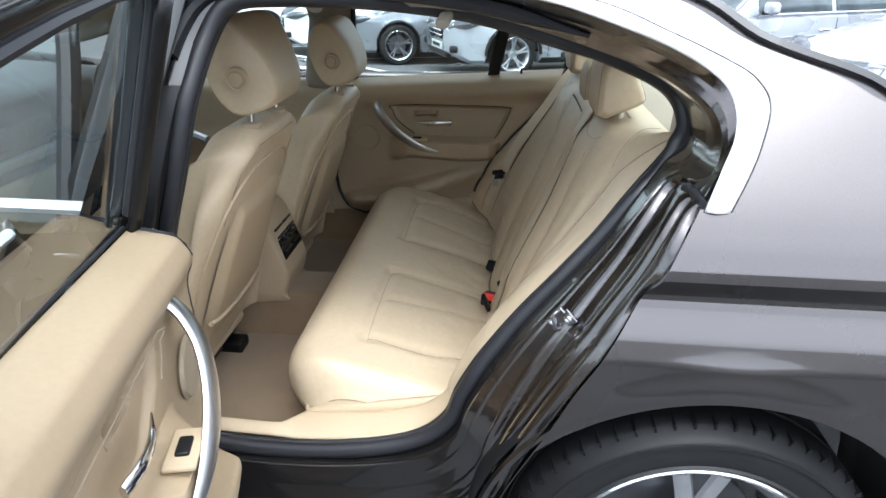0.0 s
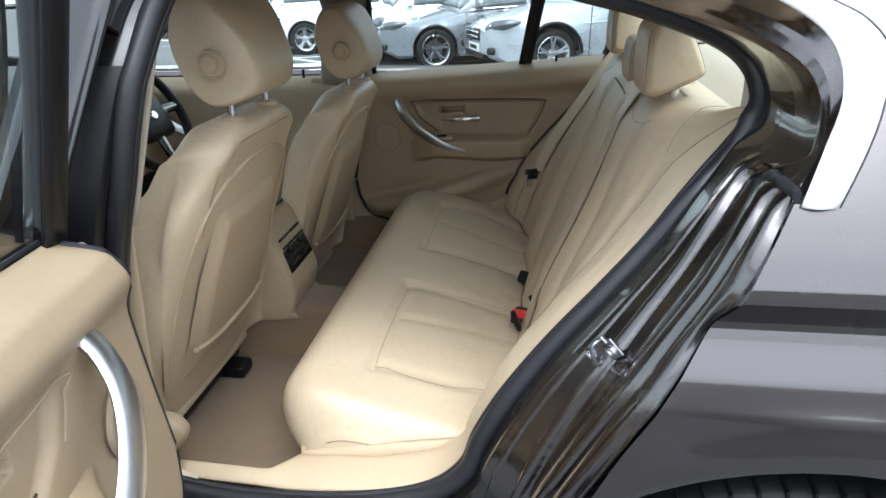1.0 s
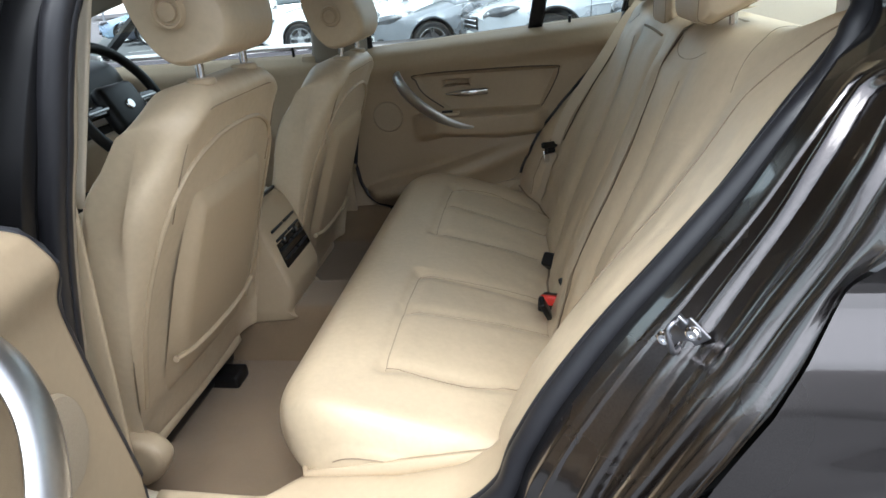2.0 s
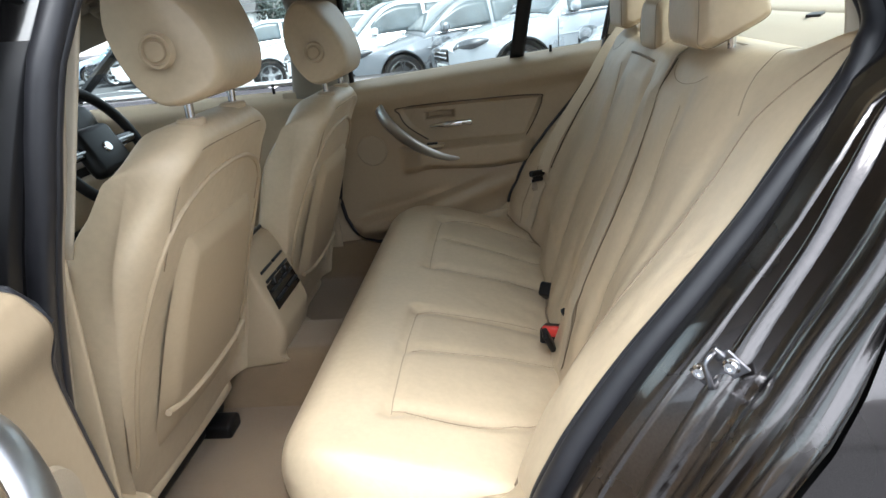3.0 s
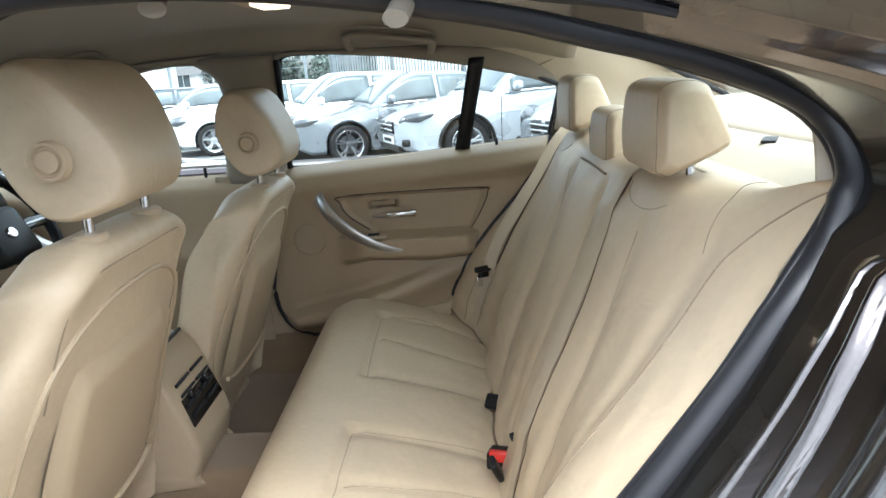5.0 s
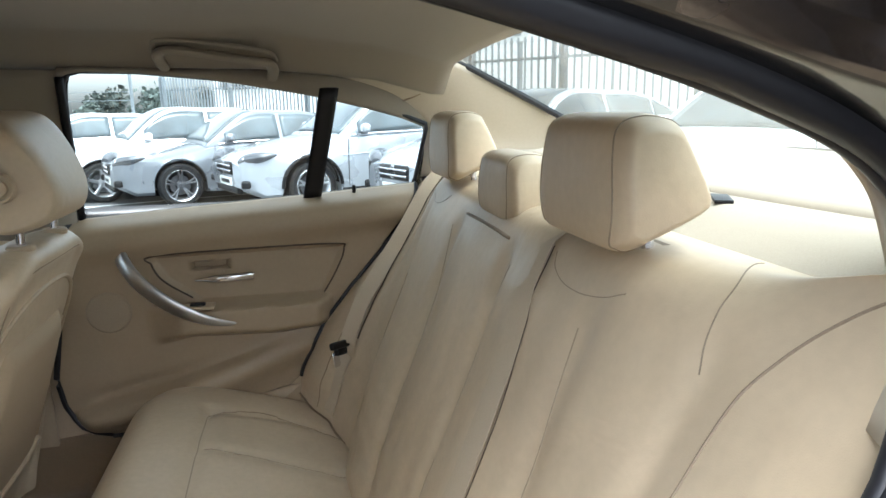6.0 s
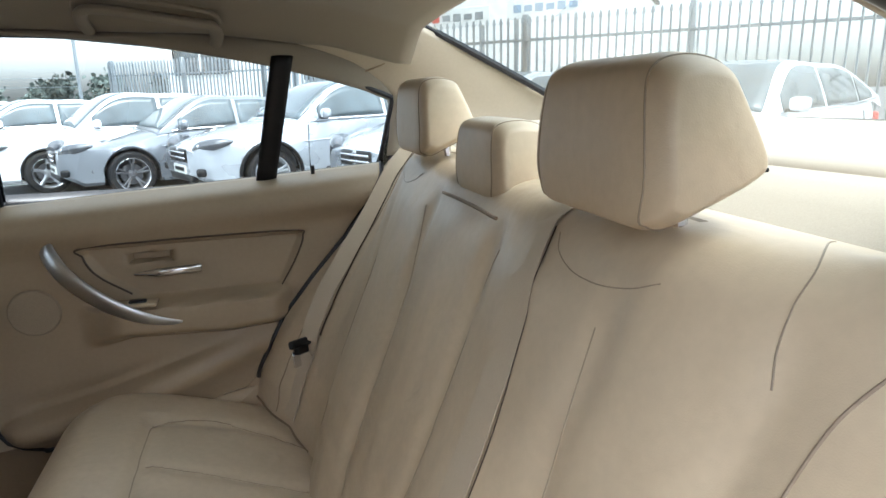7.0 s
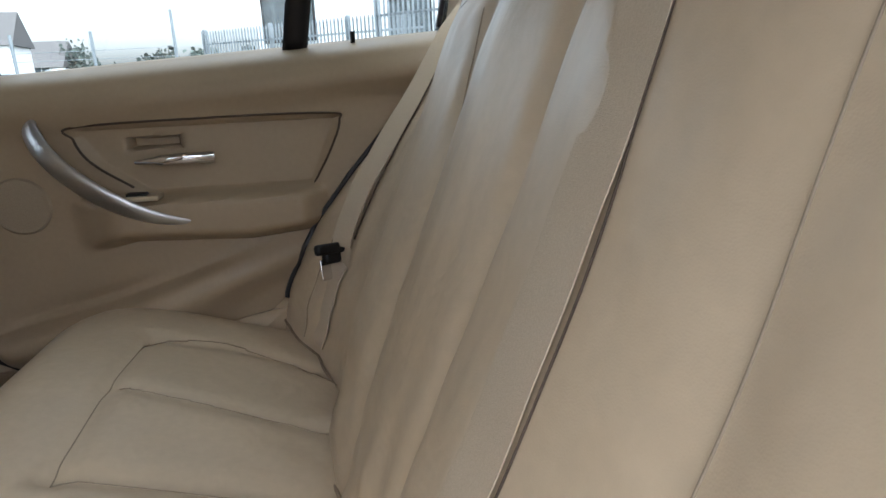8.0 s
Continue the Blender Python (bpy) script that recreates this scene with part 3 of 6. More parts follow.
def add_wheel(owner, at, outward, rim_kind="five", rim_paint=None, first={}):
    """A wheel at its hub; outward: -1 when its face looks towards -y."""
    rim_paint = rim_paint or rim_mat
    hub = new("wheel")
    hub.parent = owner
    hub.matrix_basis = Matrix.Translation(at) @ (Matrix.Identity(4) if outward < 0 else Matrix.Rotation(math.pi, 4, "Z"))
    for name, make, mat in (("tyre", lambda: TYRE, tyre_mat), ("tread_groove", lambda: SIPES, black_plastic),
                            ("rim", lambda: rim_mesh(twin=rim_kind != "single", spokes=7 if rim_kind == "seven" else 5), rim_paint), ("rim_lip", lambda: lathe([(0.222, -0.098), (0.226, -0.106), (0.232, -0.109), (0.236, -0.106), (0.236, -0.100)], 72), chrome), ("brake_disc", lambda: lathe([(0.0, 0.0), (0.15, 0.0), (0.15, 0.02), (0.0, 0.02)], 32), dark_rim)):
        key = (name, rim_kind if name == "rim" else "", mat.name)
        if key not in first:
            ob = mesh(name, *make(), mat, hub)
            first[key] = ob.data
        else:
            ob = new(name, first[key])
            ob.parent = hub
        if name == "tread_groove":
            tagged(ob, kind="stuff")
    return hub


for x in (AXLE_X, AXLE_X - 2.81):
    for s in (-1, 1):
        add_wheel(saloon, (x, YC + s * 0.79, AXLE_Z - 0.01), s)

# ---- cabin shell ----
def head_z(x, y):
    w = abs(y - YC) / 0.62
    return lerp_table([(-2.0, 1.23), (-1.6, 1.30), (-1.1, 1.328), (-0.6, 1.322), (-0.35, 1.300), (-0.2, 1.262)], x) - 0.030 * w ** 2 - 0.055 * step((w - 0.80) / 0.22)


mesh("headliner", *grid(lambda u, v: (lambda x, y: Vector((x, y, head_z(x, y))))(-2.0 + 1.82 * u, YC - 0.60 + 1.235 * v), 60, 50), headliner_mat, saloon, "grey-beige cloth roof lining", thick=-0.012)


def shelf_z(x):
    return 0.998 + 0.044 * step((x + 0.17) / 0.11) + 0.012 * step((x + 0.05) / 0.45)


mesh("parcel_shelf", *grid(lambda u, v: (lambda x: Vector((x, YC + (2 * v - 1) * 0.70, shelf_z(x))))(-0.16 + 0.56 * u), 20, 24), shelf_mat, saloon, "cream parcel shelf", thick=0.012)
mesh("shelf_board", *grid(lambda u, v: (lambda x, y: Vector((x, y, shelf_z(x) + 0.012 * step(min(u, 1 - u, v * 3, (1 - v) * 3) * 14))))(-0.035 + 0.44 * u + 0.05 * (2 * v - 1) ** 2, YC + (2 * v - 1) * 0.56), 24, 40), shelf_mat, saloon, "raised cream shelf board", thick=0.006)
for s in (-1, 1):
    mesh("belt_slot", *block((0.020, 0.056, 0.004), (-0.056, YC + s * 0.255, shelf_z(-0.056) + 0.001), bevel=0.001, turn=(0, 0, s * 30)), black_plastic, saloon, "dark belt slot")


def rear_lining(s):
    put = side(s)
    if s > 0:
        a = curve([(-0.62, 0.625, 1.245), (-0.45, 0.638, 1.215), (-0.32, 0.655, 1.172), (-0.235, 0.668, 1.125), (-0.215, 0.69, 1.06), (-0.225, 0.69, 0.98)], 40)
    else:
        a = curve([(x + 0.022 * step((x + 0.40) / 0.15), y_in(z, s) - 0.034, z + 0.012) for x, z in ((-0.62, 1.234), (-0.48, 1.206), (-0.37, 1.178), (-0.282, 1.150), (-0.212, 1.120), (-0.178, 1.088), (-0.176, 1.056), (-0.19, 0.985))], 40)
    b = curve([(-0.30, 0.575, 1.275), (-0.19, 0.575, 1.262), (-0.06, 0.59, 1.205), (0.10, 0.605, 1.125), (0.25, 0.612, 1.06), (0.30, 0.615, 1.0)], 40)
    if s < 0:
        b = curve([(-0.30, 0.50, 1.285), (-0.19, 0.53, 1.265), (-0.06, 0.555, 1.205), (0.10, 0.585, 1.125), (0.25, 0.60, 1.06), (0.30, 0.61, 1.0)], 40)
    mesh("pillar_lining", *grid(lambda u, v: (lambda p, q: put(*(p + (q - p) * u + np.array((0, -0.012, 0.004)) * math.sin(math.pi * u))))(a[round(v * 39)], b[round(v * 39)]), 12, 40), pillar_trim, saloon, "cream rear pillar lining", thick=-0.006)
    line = [put(*(p + np.array((0, -0.004, 0)))) for p in curve([(-0.285, 0.655, 1.162), (-0.23, 0.63, 1.185), (-0.19, 0.605, 1.215), (-0.178, 0.585, 1.25)], 14)]
    if s > 0:
        mesh("lining_joint", *tube(line, 0.0022, 5), seam_mat, saloon)
    # cream strip between the opening's seal and the roof lining, and down the middle pillar
    n = len(INNER_LOOP)
    top = [i for i in range(n) if 33 <= i <= 134]
    if s < 0:
        mesh("opening_trim", *grid(lambda u, v: (lambda p: put(p[0] + 0.020 * u * (p[0] + 0.60) / 0.45, y_in(p[1], s, p[0]) + 0.004 - 0.036 * u, p[1] + 0.020 * u * step((p[1] - 1.0) / 0.12)))(INNER_LOOP[top[round(v * (len(top) - 1))]]), 4, len(top)), pillar_trim, saloon, "cream trim edge of the door opening", thick=0.004)
    # middle pillar inside
    if s < 0:
        mesh("middle_pillar_lining", *grid(lambda u, v: put(lerp_table([(0, -1.215), (1, -1.055)], u) + 0.10 * v - 0.01 * math.sin(math.pi * u), 0.675 - 0.055 * v - 0.03 * math.sin(math.pi * u), 0.88 + 0.37 * v), 8, 12), pillar_trim, saloon, "cream middle pillar lining", thick=0.006)
    mesh("pillar_foot", *grid(lambda u, v: put(-1.25 + (0.20 if s < 0 else 0.30) * u - 0.06 * (1 - v), 0.70 - 0.02 * math.sin(math.pi * u) + (0 if s < 0 else 0.015 * u), (0.33 if s < 0 else 0.27) + (0.57 if s < 0 else 0.63) * v), 8, 12), trim, saloon, "beige lower pillar cover", thick=0.006)
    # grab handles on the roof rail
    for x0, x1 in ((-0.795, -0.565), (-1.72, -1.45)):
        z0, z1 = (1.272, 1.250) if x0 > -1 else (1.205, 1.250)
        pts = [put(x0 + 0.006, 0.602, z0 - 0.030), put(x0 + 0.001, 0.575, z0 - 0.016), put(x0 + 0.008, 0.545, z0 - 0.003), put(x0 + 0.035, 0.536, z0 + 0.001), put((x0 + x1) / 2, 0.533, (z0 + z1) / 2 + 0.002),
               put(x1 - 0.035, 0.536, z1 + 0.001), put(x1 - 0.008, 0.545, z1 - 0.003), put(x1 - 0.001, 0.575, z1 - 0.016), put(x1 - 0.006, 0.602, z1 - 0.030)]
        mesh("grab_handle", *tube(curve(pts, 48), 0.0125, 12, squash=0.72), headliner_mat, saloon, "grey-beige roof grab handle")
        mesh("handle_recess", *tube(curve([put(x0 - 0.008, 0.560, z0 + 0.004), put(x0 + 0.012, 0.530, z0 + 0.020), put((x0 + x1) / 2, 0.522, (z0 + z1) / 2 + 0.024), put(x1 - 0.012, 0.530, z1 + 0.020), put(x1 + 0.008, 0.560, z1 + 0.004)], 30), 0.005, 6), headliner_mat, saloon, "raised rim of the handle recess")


for s in (-1, 1):
    rear_lining(s)


def roof_edge(u, v):
    """Roof lining where it rolls down to the closed door's window."""
    x = -1.0 + 0.79 * u
    z1 = lerp_table([(-1.0, 1.223), (-0.97, 1.235), (-0.85, 1.232), (-0.70, 1.217), (-0.60, 1.201), (-0.48, 1.179), (-0.36, 1.150), (-0.28, 1.128), (-0.21, 1.100)], x)
    z0 = max(head_z(x, YC + 0.615), z1 + 0.012)
    w = 0.612 + 0.010 * math.sin(math.pi * v) * 0.5
    w = lerp_table([(-1.0, 0.606), (-0.5, 0.610), (-0.3, 0.640), (-0.21, 0.668)], x) + 0.004 - 0.008 * math.sin(math.pi * v)
    return Vector((x, YC + w, z0 + (z1 - z0) * v))


def far_pillar(u, v):
    """Cream lining of the far middle pillar, flaring into the roof."""
    z = 0.88 + 0.36 * v
    x0 = lerp_table([(0.88, -1.218), (1.00, -1.196), (1.13, -1.168), (1.19, -1.182), (1.215, -1.215), (1.24, -1.26)], z)
    x1 = lerp_table([(0.88, -1.036), (1.22, -1.004), (1.24, -0.98)], z)
    bow = math.sin(math.pi * u)
    return Vector((x0 + (x1 - x0) * u, YC + 0.690 - 0.075 * v - 0.028 * bow + 0.02 * (2 * u - 1) ** 4, z))


mesh("middle_pillar_lining", *grid(far_pillar, 16, 20), headliner_mat, saloon, "grey-beige middle pillar lining", thick=0.005)


def front_roof_edge(u, v):
    """Roof lining where it rolls down to the far front window."""
    x = -2.05 + 0.90 * u
    z1 = smooth_table([(-2.05, 1.03), (-1.80, 1.10), (-1.60, 1.152), (-1.48, 1.187), (-1.40, 1.210), (-1.33, 1.222), (-1.24, 1.226), (-1.15, 1.215)], x)
    z0 = max(head_z(x, YC + 0.600), z1 + 0.010)
    return Vector((x, YC + 0.592 + 0.024 * v + 0.010 * math.sin(math.pi * v), z0 + (z1 - z0) * v))


mesh("front_roof_edge", *grid(front_roof_edge, 40, 8), headliner_mat, saloon, "grey-beige lining above the front window", thick=0.004)
mesh("roof_edge", *grid(roof_edge, 40, 8), headliner_mat, saloon, "grey-beige lining above the closed window", thick=0.004)
mesh("dome_lamp", *block((0.13, 0.16, 0.018), (-0.845, YC + 0.03, 1.318), bevel=0.007), trim, saloon, "beige roof lamp housing")
mesh("dome_lens", *block((0.055, 0.085, 0.010), (-0.845, YC + 0.03, 1.306), bevel=0.004), lit_lens, saloon, "roof lamp lens glowing warm")


# floor, tunnel and sill covers
def floor_z(x, y):
    t = abs(y - YC)
    hump = 0.115 * (1 - step((t - 0.075) / 0.06))
    rise = 0.10 * step((t - 0.60) / 0.09)
    return 0.285 + hump + rise


mesh("carpet", *grid(lambda u, v: (lambda x, y: Vector((x, y, floor_z(x, y))))(-2.3 + 1.50 * u, YC - 0.70 + 1.40 * v), 30, 90), carpet_mat, saloon, "beige carpet with a centre tunnel", thick=0.01)
for s in (-1, 1):
    put = side(s)
    mesh("sill_cover", *grid(lambda u, v: (lambda x: put(x, 0.729 - (0.05 + 0.075 * step((x + 0.90) / 0.05)) * v, lerp_table([(-1.05, 0.425), (-0.85, 0.418), (-0.70, 0.428), (-0.60, 0.455), (-0.545, 0.50), (-0.52, 0.56)], x) + 0.012 * math.sin(math.pi * v) - 0.05 * step((v - 0.55) / 0.45)))(-1.06 + 0.54 * u), 30, 14), trim, saloon, "cream plastic sill cover", thick=0.01)
    mesh("seat_base_cover", *grid(lambda u, v: put(-0.90 + 0.37 * u - 0.015 * (1 - v), 0.645 - 0.14 * (1 - step(u / 0.12)), 0.275 + 0.14 * v + 0.07 * u), 26, 6), trim, saloon, "cream panel below the seat cushion", thick=0.01)
mesh("seat_base_front", *grid(lambda u, v: Vector((-0.875 - 0.02 * v, YC + (2 * u - 1) * 0.56, 0.27 + 0.14 * v)), 30, 5), carpet_mat, saloon, "carpeted front of the seat base", thick=0.01)

# ---- centre console with rear vents ----
console = thing("centre_console", "beige centre console with black rear air vents", "console")
CON = [(-1.62, 0.64), (-1.25, 0.665), (-1.165, 0.655), (-1.13, 0.635), (-1.10, 0.565), (-1.075, 0.485), (-1.070, 0.45), (-1.085, 0.40), (-1.12, 0.37), (-1.62, 0.36)]
mesh("body", *cushion(CON, YC - 0.10, YC + 0.10, 0.02, n=60, m=15, pinch=0.93), trim, console)
mesh("vent_panel", *block((0.012, 0.160, 0.112), (-1.103, YC + 0.004, 0.556), bevel=0.004, turn=(0, -21, 0)), black_gloss, console, "gloss black vent panel")
for k in range(4):
    for dy in (-0.037, 0.037):
        up, out = 0.036 - 0.024 * k, 0.006
        mesh("vent_slat", *block((0.012, 0.064, 0.007), (-1.103 - 0.358 * up + 0.934 * out, YC + 0.004 + dy, 0.556 + 0.934 * up + 0.358 * out), bevel=0.002, turn=(0, -40, 0)), black_plastic, console)
for dy in (-0.037, 0.037):
    mesh("thumb_wheel", *block((0.016, 0.012, 0.020), (-1.096, YC + 0.004 + dy, 0.560), bevel=0.005, turn=(0, -21, 0)), black_gloss, console, "gloss black vent adjuster")
mesh("vent_joint", *tube([Vector((-1.160, YC - 0.102, 0.652)), Vector((-1.150, YC - 0.05, 0.660)), Vector((-1.150, YC + 0.05, 0.660)), Vector((-1.160, YC + 0.102, 0.652))], 0.005, 6), black_plastic, console)

# ---- rear bench ----
BACK = curve([(-0.475, 0.40), (-0.450, 0.47), (-0.418, 0.56), (-0.375, 0.68), (-0.332, 0.80), (-0.292, 0.91), (-0.268, 0.965), (-0.248, 0.998), (-0.215, 1.016), (-0.165, 1.018), (-0.09, 1.004)], 200)
OPEN_X = [(0.40, -0.57), (0.51, -0.546), (0.57, -0.522), (0.635, -0.484), (0.722, -0.416), (0.80, -0.345), (0.872, -0.283), (0.95, -0.226), (1.005, -0.174), (1.05, -0.146), (1.09, -0.150)]


def back_at(y, v):
    f = min(198.999, max(0.0, v * 199))
    i = int(f)
    p = BACK[i] + (BACK[i + 1] - BACK[i]) * (f - i)
    x, z = float(p[0]), float(p[1])
    z += 0.030 * step((abs(y - YC) - 0.47) / 0.15) * step((z - 0.86) / 0.14)
    t = min(abs(y - YC), y_in(z, 1 if y > YC else -1) + 0.010)
    y = YC + math.copysign(t, y - YC)
    ramp = step((t - 0.38) / 0.26)
    front = step((-0.12 - x) / 0.12)
    x += (lerp_table(OPEN_X, z) - x) * ramp * front
    x += 0.015 * math.exp(-((t - 0.49) / 0.10) ** 2) * step((z - 0.66) / 0.2) * front
    # padding: fullness between seams, shallow valleys along them
    crease = 0.0
    for t0, d in ((0.125, 0.010), (0.363, 0.005), (0.495, 0.006)):
        crease += d * math.exp(-((t - t0) / 0.018) ** 2)
    full = 0.012 * math.exp(-((t - 0.235) / 0.09) ** 2) + 0.010 * math.exp(-(t / 0.07) ** 2)
    lumbar = 0.014 * math.exp(-((z - 0.62) / 0.12) ** 2)
    k = step((0.995 - z) / 0.05)
    full += 0.006 * step((0.72 - z) / 0.16) * noise.noise(Vector((y * 15, z * 22, 4.1))) + 0.002 * noise.noise(Vector((y * 30, z * 18, 8.3)))
    return Vector((x + (crease - full - lumbar * math.exp(-((t - 0.235) / 0.16) ** 2)) * k, y, z))


bench = thing("rear_bench", "beige leather rear bench seat with three headrests", "car seat")
mesh("backrest", *grid(lambda u, v: back_at(YC - 0.738 + 1.476 * u, v), 260, 110), leather, bench, "beige leather bench backrest", sharp=60)


def seam_on_back(name, pts, r=0.0016, n=60, lift=0.0002, thread=None):
    path = [back_at(p[0], p[1]) + Vector((-lift, 0, lift * 0.4)) for p in curve(pts, n)]
    mesh(name, *tube(path, r, 6), thread or seam_mat, bench, "brown stitched seam")


V_TABLE = [(float(p[1]), k / 199) for k, p in enumerate(BACK) if p[0] < -0.215]


def v_at(z):
    return lerp_table(V_TABLE, z)


for s in (-1, 1):
    seam_on_back("bolster_seam", [(YC + s * w, v) for w, v in ((0.535, v_at(0.46)), (0.54, v_at(0.60)), (0.535, v_at(0.72)), (0.528, v_at(0.82)), (0.526, v_at(0.90)), (0.534, v_at(0.95)), (0.556, v_at(0.985)), (0.585, v_at(1.005)), (0.62, 0.79), (0.66, 0.82))], 0.0012, 90)
    seam_on_back("shoulder_seam", [(YC + s * w, v) for w, v in ((0.490, v_at(0.945)), (0.482, v_at(0.968)), (0.478, v_at(0.99)), (0.472, 0.77), (0.458, 0.86), (0.435, 0.93))], 0.0007, thread=soft_seam)
    seam_on_back("panel_seam", [(YC + s * w, v_at(z)) for w, z in ((0.125, 0.48), (0.125, 0.7), (0.13, 0.85), (0.15, 0.955))], 0.0005, thread=soft_seam)
    seam_on_back("panel_seam", [(YC + s * w, v_at(z)) for w, z in ((0.37, 0.50), (0.368, 0.7), (0.364, 0.80), (0.356, 0.90), (0.352, 0.94))], 0.0006, 70, thread=soft_seam)
    seam_on_back("yoke_seam", [(YC + s * w, v_at(z)) for w, z in ((0.245, 0.992), (0.262, 0.980), (0.295, 0.971), (0.335, 0.969), (0.37, 0.975), (0.395, 0.985))], 0.0005, thread=soft_seam)

CUSH = curve([(-0.845, 0.335), (-0.885, 0.352), (-0.918, 0.395), (-0.931, 0.445), (-0.922, 0.49), (-0.890, 0.520), (-0.845, 0.528), (-0.75, 0.512), (-0.62, 0.478), (-0.52, 0.446), (-0.42, 0.41)], 90)


def cush_at(y, v, skirt=0.0):
    p = CUSH[min(89, max(0, round(v * 89)))]
    x, z = float(p[0]), float(p[1])
    t = abs(y - YC)
    e = max(0.0, min(1.0, (t - 0.50) / 0.135))
    x += 0.085 * e ** 2.6 * step((-0.55 - x) / 0.30)
    drop = 0.012 * e ** 2 + 0.055 * max(0.0, (e - 0.6) / 0.4) ** 2.2
    z -= drop * step((z - 0.40) / 0.06)
    low = lerp_table([(-0.9, 0.372), (-0.70, 0.366), (-0.53, 0.425), (-0.42, 0.44)], x)
    z = z + (min(z, low) - z) * skirt
    crease = 0.0
    if x > -0.76:
        for t0 in (0.12, 0.472 - 0.30 * max(0.0, x + 0.60)):
            crease += 0.008 * math.exp(-((t - t0) / 0.016) ** 2)
        crease += 0.005 * math.exp(-((t - 0.275 + 0.15 * (x + 0.6)) / 0.014) ** 2)
    if 0.10 < t < 0.50:
        crease += 0.009 * math.exp(-((x + 0.752) / 0.013) ** 2)
    full = 0.010 * math.exp(-((t - 0.30) / 0.12) ** 2) * step((x + 0.93) / 0.1)
    worn = step((x + 0.62) / 0.14) * step((0.60 - t) / 0.1)
    full += 0.0055 * worn * noise.noise(Vector((x * 26, y * 17, 0.3))) + 0.003 * worn * noise.noise(Vector((x * 60, y * 34, 1.7)))
    if v < 0.42:
        crease = full = 0.0
    return Vector((x, y, z - crease + full))


def bench_cushion(u, v):
    cols = [(-0.632, 1.0), (-0.640, 0.75), (-0.641, 0.4)]
    i = round(u * 145)
    if i < 3:
        return cush_at(YC + cols[i][0], v, cols[i][1])
    if i > 142:
        return cush_at(YC - cols[145 - i][0], v, cols[145 - i][1])
    a = (i - 3) / 139 * 2 - 1
    return cush_at(YC + 0.637 * math.copysign(1 - (1 - abs(a)) ** 1.25, a), v)


mesh("seat_cushion", *grid(bench_cushion, 146, 90), leather, bench, "beige leather bench cushion", sharp=60)


def seam_on_cushion(name, pts, r=0.0015, n=30, thread=None):
    path = []
    for q in curve(pts, n):
        v = int(np.argmin([abs(p[0] - q[0]) + (0.3 if p[1] < 0.47 and p[0] < -0.8 else 0) for p in CUSH])) / 89
        path.append(cush_at(q[1], v) + Vector((0, 0, 0.0008)))
    mesh(name, *tube(path, r, 6), thread or seam_mat, bench, "brown stitched seam")


for s in (-1, 1):
    seam_on_cushion("front_seam", [(-0.752, YC + s * 0.115), (-0.752, YC + s * 0.25), (-0.752, YC + s * 0.40), (-0.754, YC + s * 0.475)], 0.0008, thread=soft_seam)
    seam_on_cushion("side_seam", [(-0.752, YC + s * 0.468), (-0.68, YC + s * 0.485), (-0.62, YC + s * 0.483), (-0.54, YC + s * 0.452), (-0.46, YC + s * 0.40)], 0.0009)
    seam_on_cushion("cross_seam", [(-0.735, YC + s * 0.30), (-0.66, YC + s * 0.285), (-0.56, YC + s * 0.266), (-0.47, YC + s * 0.255)], 0.0007, thread=soft_seam)
    seam_on_cushion("inner_seam", [(-0.752, YC + s * 0.118), (-0.65, YC + s * 0.112), (-0.5, YC + s * 0.105)], 0.0008, thread=soft_seam)
    for dz in (0.0, 0.011):
        path = [cush_at(YC + s * 0.637, v, 0.10 + dz * 22) + Vector((0, s * 0.001, 0)) for v in np.linspace(0.50, 0.93, 40)]
        mesh("piping_stitch", *tube(path, 0.0013, 5), seam_mat, bench)


def joint_at(y):
    """Where the backrest meets the cushion."""
    for v in np.linspace(0.0, 0.4, 200):
        p = back_at(y, float(v))
        if p.z > lerp_table([(float(q[0]), float(q[1])) for q in CUSH[45:]], p.x) + 0.002:
            return p + Vector((-0.003, 0, 0.0))
    return back_at(y, 0.2)


mesh("bench_joint", *tube([joint_at(YC + w) for w in np.linspace(-0.60, 0.62, 80)], 0.0024, 6), seam_mat, bench, "dark joint between cushion and backrest")

HEAD_SIDE = [(-0.266, 1.03), (-0.258, 1.021), (-0.246, 1.018), (-0.228, 1.026), (-0.200, 1.040), (-0.178, 1.052), (-0.170, 1.060), (-0.171, 1.072), (-0.180, 1.095), (-0.192, 1.122), (-0.199, 1.135),
             (-0.210, 1.141), (-0.230, 1.144), (-0.250, 1.141), (-0.261, 1.132), (-0.265, 1.115), (-0.267, 1.08)]


